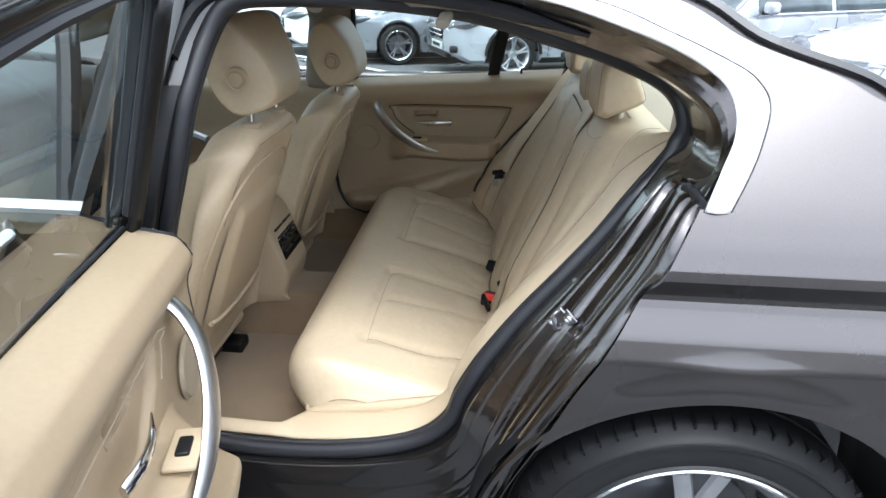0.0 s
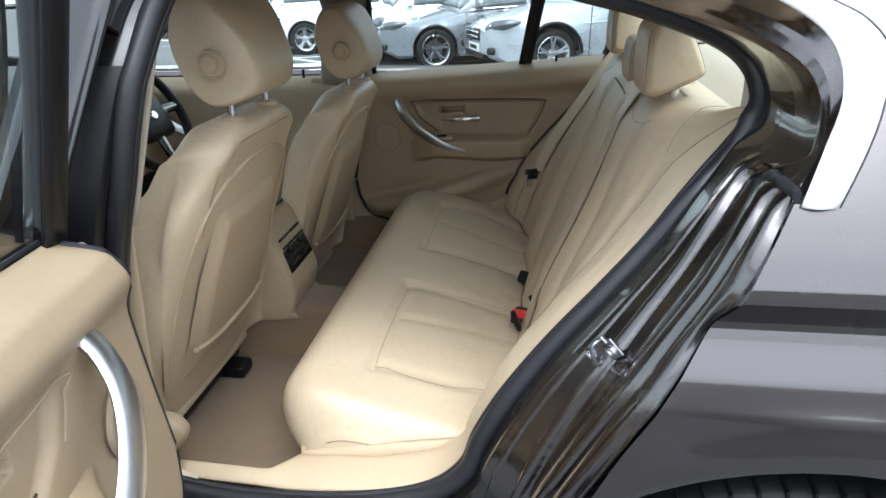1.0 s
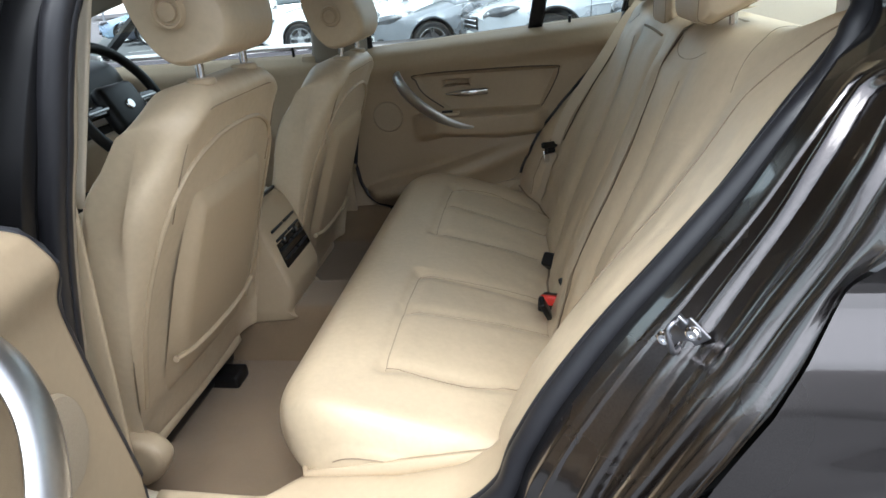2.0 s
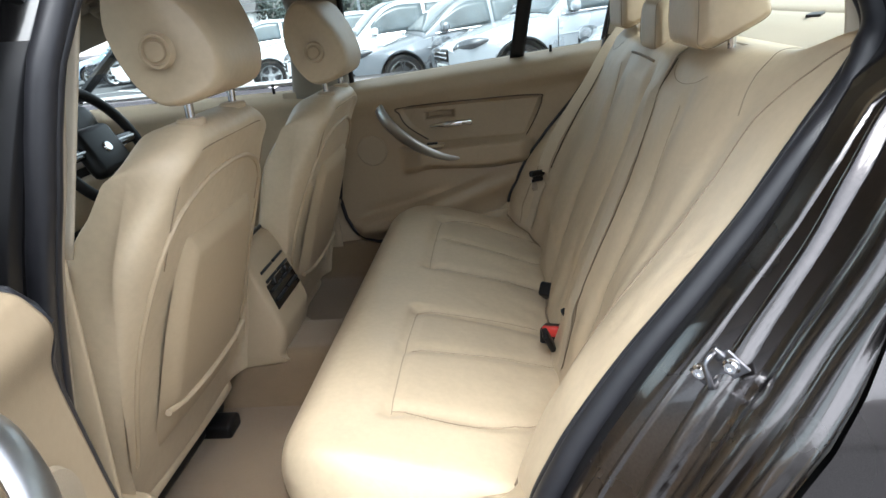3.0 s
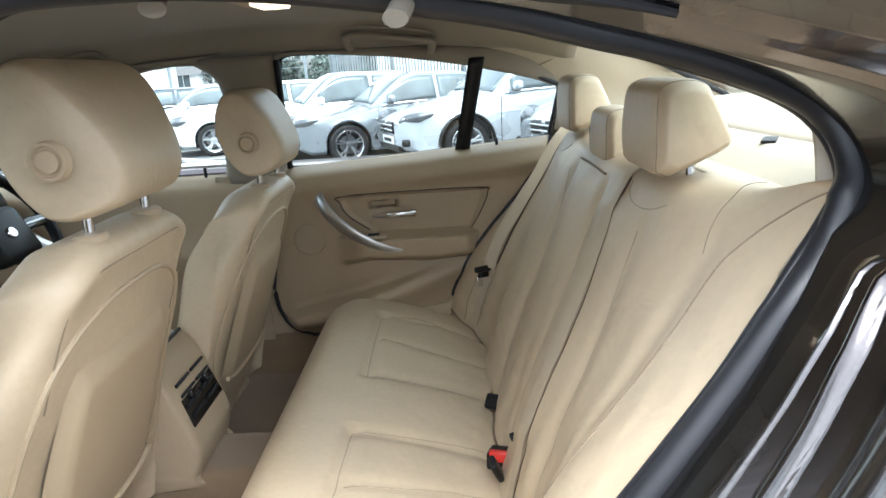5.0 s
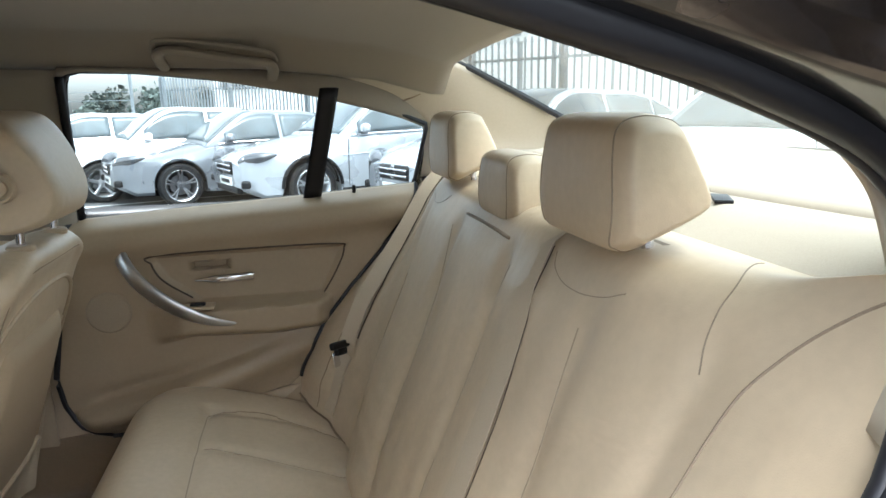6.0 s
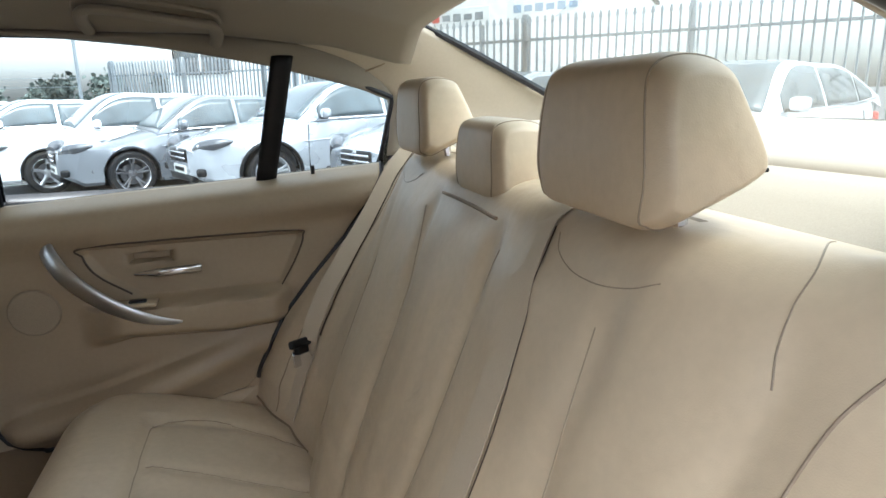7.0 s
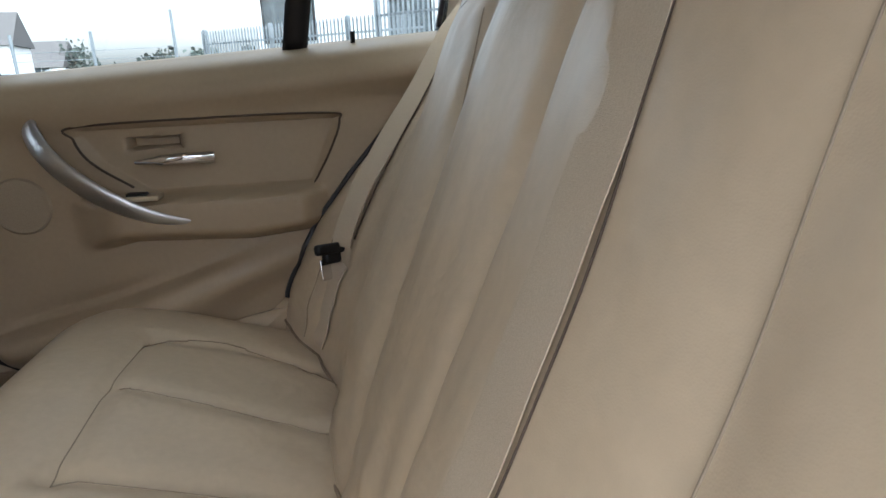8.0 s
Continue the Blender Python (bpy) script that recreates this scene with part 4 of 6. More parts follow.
def rear_headrest(yc, wid, prof, name):
    hr = mesh(name, *cushion(prof, yc - wid, yc + wid, 0.046, n=84, m=37, pinch=0.70), leather, bench, "beige leather rear headrest", sharp=60)
    ring = loop_curve(prof, 84)
    c = sum(ring) / 84
    z0, z1 = min(p[1] for p in prof), max(p[1] for p in prof)

    def shaped(y, z):
        """The cushion narrows towards its top and a little towards its foot."""
        k = (z - z0) / (z1 - z0)
        return yc + (y - yc) * (1 - 0.13 * step((k - 0.30) / 0.75) - 0.10 * step((0.30 - k) / 0.30))
    for vert in hr.data.vertices:
        vert.co.y = shaped(vert.co.y, vert.co.z)
    for s in (-1, 1):
        d = 0.021
        q = 0.70 + 0.30 * math.sqrt(1 - (1 - d / 0.046) ** 2)
        path = [Vector((c[0] + (p[0] - c[0]) * (q + 0.002), shaped(yc + s * (wid - d), c[1] + (p[1] - c[1]) * q), c[1] + (p[1] - c[1]) * (q + 0.002))) for p in ring]
        mesh("stitching", *tube(path, 0.0009, 5, closed=True, up=(0, 1, 0)), soft_seam, hr)
    for s in (-1, 1):
        mesh("headrest_post", *tube([Vector((c[0] + 0.015, yc + s * 0.05, 0.985)), Vector((c[0] + 0.01, yc + s * 0.05, c[1]))], 0.006, 8), chrome, hr)
    return hr


rear_headrest(YC - 0.305, 0.105, HEAD_SIDE, "headrest")
rear_headrest(YC + 0.305, 0.105, HEAD_SIDE, "headrest")
rear_headrest(YC + 0.008, 0.090, [(x + 0.014, 0.988 + (z - 1.02) * 0.80) for x, z in HEAD_SIDE], "middle_headrest")
# solid brown bars stand for the shade below the headrests
for s in (-1, 0, 1):
    mesh("headrest_gap", *block((0.030, 0.12 if s else 0.11, 0.008), (-0.200 if s else -0.205, YC + s * 0.305, 1.014 if s else 0.99), bevel=0.004, turn=(0, -8, 0)), seam_mat, bench, "dark gap below the headrest")
mesh("armrest_gap", *tube([back_at(YC + w, v_at(0.978 + 0.003 * math.cos(w * 12))) + Vector((-0.001, 0, 0.001)) for w in np.linspace(-0.105, 0.105, 20)], 0.0024, 6), seam_mat, bench, "dark joint below the middle headrest")

# ---- seat belts and buckles ----


def strap(path, wide, normal, thick=0.0009):
    """A flat webbing strap along a path; normal: which way its face looks."""
    n = Vector(normal).normalized()
    p = [Vector(q) for q in path]
    rings = []
    for i in range(len(p)):
        d = (p[min(i + 1, len(p) - 1)] - p[max(i - 1, 0)]).normalized()
        w = d.cross(n).normalized() * wide / 2
        m = w.cross(d).normalized() * thick
        rings.append([p[i] - w - m, p[i] + w - m, p[i] + w + m, p[i] - w + m])
    return ring_loft(rings)


def on_back(y, z, lift=0.006):
    return back_at(y, v_at(z)) + Vector((-lift, 0, lift * 0.4))


mid_belt = thing("middle_seat_belt", "beige seat belt running down the backrest to its buckle", "seat belt", group="rear seat belts")
LINE = [(0.40, 0.302), (0.45, 0.301), (0.60, 0.292), (0.75, 0.286), (0.86, 0.282), (0.92, 0.274), (0.96, 0.258), (1.0, 0.232)]
mesh("webbing", *strap([Vector((-0.14, YC - 0.195, 1.024)), Vector((-0.20, YC - 0.198, 1.024))] + [on_back(YC - lerp_table(LINE, z) + 0.027, z, 0.0008) for z in np.linspace(0.995, 0.45, 60)], 0.050, (-1, 0, 0.35), 0.0003), webbing, mid_belt)
# the strap's edge shadow, drawn as a thin dark tube
mesh("webbing_edge", *tube([on_back(YC - lerp_table(LINE, z) + 0.0018, z, 0.0010) for z in np.linspace(0.995, 0.46, 60)], 0.0006, 6), dark_joint, mid_belt, "dark line along the webbing's edge")
mesh("tongue", *block((0.012, 0.028, 0.05), on_back(-0.185, 0.47, 0.018), bevel=0.004, turn=(20, -20, 0)), black_plastic, mid_belt, "black belt tongue")
far_belt = thing("outer_seat_belt", "beige outer seat belt hanging with its black tongue", "seat belt", group="rear seat belts")


def belt_y(z):
    """The far belt hangs from the shoulder towards its tongue."""
    return lerp_table([(0.60, YC + 0.492), (0.99, YC + 0.575)], z)


mesh("webbing", *strap([Vector((-0.13, YC + 0.56, 1.022)), Vector((-0.19, YC + 0.577, 1.018))] + [on_back(belt_y(z), z, 0.012) for z in np.linspace(0.99, 0.622, 36)], 0.047, (-0.8, -0.60, 0.25)), webbing, far_belt)
# dark tube in place of the shadow beside the hanging strap
mesh("webbing_edge", *tube([on_back(belt_y(z) - 0.020, z, 0.003) for z in np.linspace(0.985, 0.64, 36)], 0.0016, 5), dark_joint, far_belt, "dark line along the webbing's edge")
mesh("lower_webbing", *strap([on_back(belt_y(0.60) + 0.004, z, 0.005) for z in np.linspace(0.60, 0.46, 12)], 0.044, (-1, -0.45, 0.35)), webbing, far_belt)
at = on_back(belt_y(0.615), 0.615, 0.026)
tg = mesh("tongue", *join(block((0.014, 0.072, 0.018), tuple(at), bevel=0.006, turn=(-8, -14, -42)), block((0.016, 0.034, 0.026), tuple(at + Vector((-0.002, 0.001, -0.012))), bevel=0.005, turn=(-8, -14, -42))), black_plastic, far_belt, "black belt tongue")
mesh("tongue_blade", *block((0.003, 0.022, 0.034), tuple(at + Vector((-0.012, 0.002, -0.036))), bevel=0.001, turn=(-8, -14, -42)), chrome, tg, "bright steel tongue blade")


def buckle(name, at, turn, red, label):
    b = thing(name, label, "buckle", at=at, group="seat belt buckles")
    b.matrix_basis = pose(*at, *turn)
    mesh("housing", *block((0.050, 0.060, 0.034), bevel=0.006), black_plastic, b)
    if red:
        mesh("button", *block((0.016, 0.050, 0.022), (-0.019, 0, 0.010), bevel=0.005), red_plastic, b, "red release button")
    mesh("stalk", *block((0.05, 0.034, 0.018), (0.030, 0, -0.008), bevel=0.004), black_plastic, b)


buckle("belt_buckle", (-0.462, -0.117, 0.452), (0, 14, 74), True, "black belt buckle with a red release button")
buckle("belt_buckle", (-0.452, 0.080, 0.454), (0, 40, 62), False, "black belt buckle lying on the seat")
anchor = thing("belt_anchor", "small black belt anchor beside the seat cushion", "buckle", group="seat belt buckles")
mesh("anchor_plate", *join(block((0.012, 0.012, 0.060), (-0.440, -0.150, 0.502), bevel=0.004, turn=(12, -20, 10)), block((0.012, 0.012, 0.056), (-0.436, -0.166, 0.500), bevel=0.004, turn=(-14, -20, 10))), black_plastic, anchor)

# ---- front seats ----
SEAT_SIDE = [(-1.235, 0.36), (-1.205, 0.42), (-1.155, 0.55), (-1.105, 0.69), (-1.052, 0.82), (-1.010, 0.925), (-0.990, 0.968), (-1.005, 0.992), (-1.045, 0.994), (-1.092, 0.970),
             (-1.15, 0.87), (-1.20, 0.72), (-1.27, 0.55), (-1.33, 0.40)]
REST_SIDE = [(-1.022, 1.022), (-0.985, 1.026), (-0.952, 1.042), (-0.940, 1.075), (-0.946, 1.112), (-0.966, 1.156), (-0.996, 1.199), (-1.020, 1.216), (-1.050, 1.214), (-1.074, 1.182), (-1.084, 1.132), (-1.070, 1.077), (-1.048, 1.040)]


def front_seat(yc, dx, dz, label):
    seat = thing("front_seat", label, "car seat", group="front seats")
    n, m = 80, 41
    ring = loop_curve(SEAT_SIDE, n)
    c = sum(ring) / n
    rings = []
    for k in range(m):
        s = k / (m - 1) * 2 - 1
        a = math.copysign(1 - (1 - abs(s)) ** 1.6, s)
        q = 0.55 + 0.45 * math.sqrt(max(0.0, 1 - max(0, (abs(a) - 0.72) / 0.28) ** 2))
        row = []
        for p in ring:
            # the shoulders draw in towards the top, and the shell bulges back between its edges
            z = p[1]
            wide = 0.252 - 0.060 * step((z - 0.80) / 0.19) - 0.02 * step((0.55 - z) / 0.2)
            x = c[0] + (p[0] - c[0]) * q
            zz = c[1] + (z - c[1]) * (1 - 0.05 * (1 - q) / 0.45)
            top = 0.035 * max(0, abs(a) - 0.55) / 0.45
            if p[0] > c[0] + (z - c[1]) * 0.36:
                x += 0.012 * (1 - a * a)
            row.append(Vector((x + dx, yc + a * wide, zz - top * step((z - 0.85) / 0.12) + dz)))
        rings.append(row)
    mesh("backrest", *ring_loft(rings), leather, seat, "beige leather front backrest", sharp=60)

    def shell(y, z, lift=0.0):
        x = lerp_table([(0.36, -1.235), (0.42, -1.205), (0.55, -1.155), (0.69, -1.105), (0.82, -1.052), (0.925, -1.010), (0.968, -0.990)], z)
        t = abs(y) / 0.25
        q = 0.55 + 0.45 * math.sqrt(max(0.0, 1 - max(0, (t - 0.72) / 0.28) ** 2))
        cx = float(c[0])
        return Vector((cx + (x - cx) * q + 0.012 * (1 - t * t) + lift + dx, yc + y, z + dz))
    # map pocket: a raised hard panel on the back of the seat
    def pocket(u, v):
        z = 0.44 + 0.40 * v
        w = 0.172 - 0.045 * v ** 3 - 0.03 * (1 - v) ** 3
        e = min(1.0, min(u, 1 - u) * 9, min(v, 1 - v) * 9)
        return shell((2 * u - 1) * w, z, 0.018 * step(e) - 0.004 + 0.010 * math.sin(math.pi * v))
    mesh("back_panel", *grid(pocket, 30, 34), trim, seat, "moulded beige panel on the seat back")
    rim = [shell(y, z, 0.001) for y, z in [(q[0], q[1]) for q in curve([(-0.205, 0.47), (-0.222, 0.62), (-0.205, 0.78), (-0.165, 0.865), (-0.09, 0.905), (0.0, 0.915), (0.09, 0.905), (0.165, 0.865), (0.205, 0.78), (0.222, 0.62), (0.205, 0.47)], 60)]]
    mesh("shell_edge", *tube(rim, 0.0045, 8), trim, seat, "raised beige edge of the seat shell")
    mesh("pocket_lip", *tube([shell(y, z, 0.022) for y, z in [(q[0], q[1]) for q in curve([(-0.16, 0.54), (-0.10, 0.525), (0.0, 0.52), (0.10, 0.525), (0.16, 0.54)], 24)]], 0.006, 8), trim, seat, "beige lip of the pocket")
    for s in (-1, 1):
        mesh("shoulder_seam", *tube([shell(s * q[0], q[1], 0.0004) for q in curve([(0.150, 0.955), (0.166, 0.92), (0.176, 0.86), (0.180, 0.80)], 24)], 0.0012, 6), seam_mat, seat)
    mesh("yoke_seam", *tube([shell(q[0], q[1], 0.0004) for q in curve([(-0.150, 0.955), (-0.08, 0.962), (0.08, 0.962), (0.150, 0.955)], 30)], 0.0012, 6), seam_mat, seat)
    # hinge covers, cushion and base
    cush = [(-1.22, 0.34), (-1.25, 0.42), (-1.32, 0.46), (-1.50, 0.50), (-1.68, 0.53), (-1.74, 0.50), (-1.74, 0.42), (-1.66, 0.36), (-1.4, 0.33)]
    mesh("seat_cushion", *cushion([(x + dx, z + dz) for x, z in cush], yc - 0.25, yc + 0.25, 0.06, pinch=0.6), leather, seat, "beige leather seat cushion")
    mesh("seat_base", *block((0.46, 0.42, 0.08), (-1.47 + dx, yc, 0.325), bevel=0.02), black_plastic, seat, "dark seat frame and rails")
    inward = 1 if yc < YC else -1
    for s in (-1,) if yc < YC else ():
        mesh("hinge_cover", *cushion([(-1.13 + dx, 0.40 + dz), (-1.16 + dx, 0.44 + dz), (-1.24 + dx, 0.44 + dz), (-1.30 + dx, 0.40 + dz), (-1.30 + dx, 0.35 + dz), (-1.18 + dx, 0.345 + dz)], yc + s * 0.245 - 0.022, yc + s * 0.245 + 0.022, 0.012, n=32, m=9), trim, seat, "beige hinge cover")
    mesh("rail_end", *block((0.070, 0.060, 0.034), (-1.220 + dx, yc + inward * 0.125, 0.300), bevel=0.008), black_plastic, seat, "black seat rail end cap")
    # headrest on two posts
    hr = mesh("headrest", *cushion([(x + dx, z + dz) for x, z in REST_SIDE], yc - 0.126, yc + 0.126, 0.040, n=72, m=27, pinch=0.88), leather, seat, "beige leather front headrest", sharp=60)
    for vert in hr.data.vertices:
        # the sides draw in towards the back
        back = step((vert.co.x - (-1.005 + dx)) / 0.070)
        vert.co.y = yc + (vert.co.y - yc) * (1 - 0.30 * back)
    for s in (-1, 1):
        mesh("headrest_post", *tube([Vector((-1.010 + dx, yc + s * 0.078, 0.985 + dz)), Vector((-1.006 + dx, yc + s * 0.078, 1.06 + dz))], 0.0068, 10), chrome, seat, "bright steel headrest post")
        mesh("post_collar", *lathe_z(0.022, 0.010, (-1.010 + dx, yc + s * 0.078, 0.996 + dz)), trim, seat)
        b = mesh("side_button", *lathe([(0.0, s * 0.006), (0.013, s * 0.005), (0.0145, s * 0.001), (0.0175, s * 0.001), (0.019, s * 0.006), (0.0225, s * 0.006), (0.025, -s * 0.004)], 28, (-1.008 + dx, yc + s * 0.129, 1.100 + dz)), trim, hr, "round beige adjustment button")
    return seat


def lathe_z(r, h, at):
    rings = [[Vector((at[0] + q * math.cos(a), at[1] + q * math.sin(a), at[2] + z)) for a in np.linspace(0, 2 * math.pi, 24, endpoint=False)] for q, z in ((r, -h / 2), (r, h * 0.2), (r * 0.85, h / 2), (r * 0.4, h / 2))]
    return ring_loft(rings)


front_seat(YC - 0.345, 0.012, -0.002, "beige leather front passenger seat with a tall headrest")
front_seat(YC + 0.345, 0.025, -0.060, "beige leather driver's seat set lower")

# ---- steering wheel and dashboard ahead ----
wheel = thing("steering_wheel", "black leather steering wheel with bright badge", "steering wheel", at=(-1.70, 0.40, 0.835))
wheel.matrix_basis = pose(-1.70, 0.40, 0.835, 0, 64, 0)
mesh("wheel_rim", *tube([Vector((0.185 * math.cos(a), 0.185 * math.sin(a), 0)) for a in np.linspace(0, 2 * math.pi, 48, endpoint=False)], 0.016, 10, closed=True), black_plastic, wheel)
mesh("hub_pad", *block((0.15, 0.17, 0.05), (0.01, 0, 0.0), bevel=0.024), black_plastic, wheel)
for a in (90, -90, 0):
    mesh("spoke", *block((0.11, 0.035, 0.02), (0.12 * math.cos(radians(a)), 0.12 * math.sin(radians(a)), 0), bevel=0.008, turn=(0, 0, a)), black_gloss, wheel, "gloss black spoke")
    mesh("spoke_trim", *tube([Vector((0.075 * math.cos(radians(a)), 0.075 * math.sin(radians(a)), 0.012)), Vector((0.165 * math.cos(radians(a)), 0.165 * math.sin(radians(a)), 0.010))], 0.004, 6), alu, wheel, "slim silver spoke trim")
mesh("badge", *lathe([(0.0, -0.004), (0.013, -0.004), (0.016, 0.0), (0.016, 0.004)], 24), chrome, wheel, "round bright badge").matrix_basis = pose(0.01, 0, 0.027, -90, 0, 0)
dash = thing("dashboard", "black and beige dashboard below the windscreen", "dashboard")
DASH = [(-1.86, 0.45), (-1.84, 0.62), (-1.86, 0.76), (-1.88, 0.88), (-1.93, 0.935), (-2.1, 0.95), (-2.5, 0.96), (-2.62, 0.90), (-2.5, 0.45)]
mesh("body", *cushion(DASH, YC - 0.68, YC + 0.68, 0.05, pinch=0.9), black_plastic, dash)
mesh("lower_trim", *block((0.05, 1.30, 0.14), (-1.855, YC, 0.66), bevel=0.02), trim, dash, "beige lower dashboard trim")
mesh("decor_strip", *block((0.03, 1.28, 0.035), (-1.862, YC, 0.775), bevel=0.01), alu, dash, "silver decor strip")
for y in (-0.46, -0.04, 0.10):
    mesh("air_vent", *block((0.04, 0.13, 0.07), (-1.875, y, 0.845), bevel=0.01), black_gloss, dash, "black dashboard air vent")

# ---- rear doors ----
BELT = [(-1.04, 0.905), (-0.75, 0.925), (-0.50, 0.94), (-0.24, 0.958)]
TOP = [(-1.0, 1.225), (-0.97, 1.238), (-0.85, 1.236), (-0.70, 1.222), (-0.60, 1.208), (-0.48, 1.188), (-0.36, 1.160), (-0.28, 1.138), (-0.215, 1.112)]
REAR_X = [(0.39, -0.66), (0.45, -0.585), (0.513, -0.552), (0.60, -0.50), (0.70, -0.425), (0.80, -0.352), (0.90, -0.28), (0.98, -0.222)]
FRONT_X = [(0.385, -1.0), (0.40, -1.03), (0.43, -1.065), (0.48, -1.09), (0.55, -1.10), (0.66, -1.08), (0.80, -1.06), (0.92, -1.04)]


def panel_half(x, z):
    """Half width of the door's inner trim: pad, insert, armrest and pocket in relief."""
    w = 0.655
    belt = lerp_table(BELT, x)
    w += 0.068 * step((z - (belt - 0.030)) / 0.034) ** 2
    w -= 0.018 * math.exp(-((z - (belt - 0.055)) / 0.03) ** 2)
    ins = step((x - lerp_table([(0.70, -0.77), (0.765, -0.853), (0.81, -0.880)], z)) / 0.02) * step((lerp_table([(0.70, -0.475), (0.83, -0.415)], z) - x) / 0.02) * step((z - 0.70) / 0.012) * step((0.832 - z) / 0.010)
    w += 0.012 * ins
    lo = lerp_table([(-0.95, 0.62), (-0.8, 0.655), (-0.6, 0.645), (-0.45, 0.66)], x)
    arm = step((x + 0.90) / 0.10) * step((-0.46 - x) / 0.05) * step((z - lo + 0.03) / 0.03) * step((0.705 - z) / 0.012)
    w -= 0.055 * arm
    sweep = lerp_table([(-1.08, 0.47), (-0.85, 0.52), (-0.65, 0.585), (-0.5, 0.64)], x)
    w -= 0.022 * math.exp(-((z - sweep + 0.045) / 0.035) ** 2) * step((x + 1.08) / 0.06)
    w -= 0.034 * step((sweep - 0.004 - z) / 0.020) * step((z - 0.385) / 0.07) * step((x + 1.085) / 0.05) * step((-0.56 - x) / 0.26)
    w += 0.010 * math.exp(-((z - sweep - 0.012) / 0.016) ** 2) * step((x + 1.05) / 0.06) * step((-0.72 - x) / 0.15)
    w -= 0.010 * step((0.045 - abs(math.hypot(x + 0.975, (z - 0.70)) - 0.0)) / 0.012) * 0.6
    w += 0.02 * step((0.47 - z) / 0.08)
    # slot above the release lever
    slot = max(abs(x + 0.7475) / 0.050, abs(z - 0.794) / 0.0145)
    w += 0.022 * step((1.0 - slot) / 0.22)
    return w


def rear_door(s, label, turn=None):
    door = thing("rear_door", label, "car door", group="rear doors")
    put = side(s)

    def rows(u, v):
        z0 = 0.388
        x = lerp_table(FRONT_X, 0.388 + 0.52 * v)
        xr = lerp_table(REAR_X, 0.388 + 0.57 * v)
        x = x + (xr - x) * u
        z = z0 + (lerp_table(BELT, x) - z0) * v
        return put(x, panel_half(x, z), z)
    mesh("inner_panel", *grid(rows, 200, 170), door_trim, door, "beige moulded door trim with an armrest", sharp=50, thick=0.006 * -s)
    mesh("panel_edge", *tube([rows(0.0, v) + Vector((-0.004, s * 0.004, 0)) for v in np.linspace(1, 0, 30)] + [rows(u, 0.0) + Vector((0, s * 0.004, -0.004)) for u in np.linspace(0.0, 1, 30)], 0.012 if s > 0 else 0.005, 8), rubber, door, "black seal round the door")
    mesh("rear_edge", *tube([rows(1.0, v) + Vector((0.003, s * 0.004, 0)) for v in np.linspace(0, 1, 40)], 0.008, 8), rubber, door, "black seal along the door's rear edge")
    # outer skin and door shell
    def skin(u, v):
        z = 0.31 + 0.60 * v
        xf = lerp_table([(0.31, -1.10), (0.5, -1.15), (0.9, -1.09)], z)
        xr = lerp_table([(0.31, -0.50), (0.42, -0.46), (0.66, -0.37), (0.80, -0.30), (0.91, -0.235)], z)
        return put(xf + (xr - xf) * u, half(z), z)
    mesh("outer_skin", *grid(skin, 30, 30), paint, door, "dark brown metallic door skin", thick=0.004 * s)
    def shell(u, v):
        z = 0.33 + 0.56 * v
        xf, xr = lerp_table([(0.31, -1.09), (0.5, -1.13), (0.9, -1.075)], z), lerp_table(REAR_X, z) + 0.03
        a = [(xf, half(z) - 0.006), (xf - 0.0, panel_half(xf, z) + 0.03), (xf + 0.03, panel_half(xf, z) + 0.08)] if u < 0.5 else [(xr, panel_half(xr, z) + 0.08), (xr + 0.015, panel_half(xr, z) + 0.03), (xr + 0.05, half(z) - 0.006)]
        k = round(u * 5)
        return put(*a[k if k < 3 else k - 3], z)
    mesh("door_edge", *grid(shell, 6, 24), paint, door, "dark brown door edge")
    # window frame, glass and division bar
    def glass_half(z):
        return 0.725 - 0.105 * max(0, (z - 0.90) / 0.33)
    ring = [(x, z) for z, x in [(z, lerp_table([(0.96, -0.24), (1.11, -0.212)], z)) for z in np.linspace(0.97, 1.10, 5)]] + [(x, lerp_table(TOP, x)) for x in np.linspace(-0.215, -0.985, 34)] + [(lerp_table([(0.92, -1.035), (1.225, -0.995)], z), z) for z in np.linspace(1.215, 0.93, 12)]
    mesh("window_frame", *tube([put(x, glass_half(z) + (0.004 if s > 0 else -0.004), z) for x, z in ring], 0.0055 if s > 0 else 0.008, 8, up=(0, 1, 0)), rubber, door, "black window frame")
    lift = 0.036 if s > 0 else 0.028
    outer = [(-1.075, 0.90)] + [(x - 0.012, z + 0.02) for x, z in ((-1.05, 1.05), (-1.02, 1.19), (-0.99, 1.232))] + [(x, lerp_table(TOP, x) + lift) for x in np.linspace(-0.94, -0.23, 24)] + [(-0.185, 1.12), (-0.20, 1.04), (-0.235, 0.94)]
    mesh("frame_rail", *tube([put(x, glass_half(z) + (0.034 if s > 0 else 0.012), z) for x, z in outer], 0.013 if s > 0 else 0.027, 10, squash=0.75, up=(0, 1, 0)), black_gloss, door, "gloss black upper door frame")
    mesh("front_bar", *grid(lambda u, v: put((-1.034 + 0.018 * u + 0.026 * v) if s > 0 else (-1.075 + 0.045 * u + 0.045 * v), glass_half(0.9 + 0.33 * v) - 0.008 - 0.008 * math.sin(math.pi * u), 0.905 + 0.32 * v), 6, 14), black_plastic, door, "black window channel", thick=0.008)
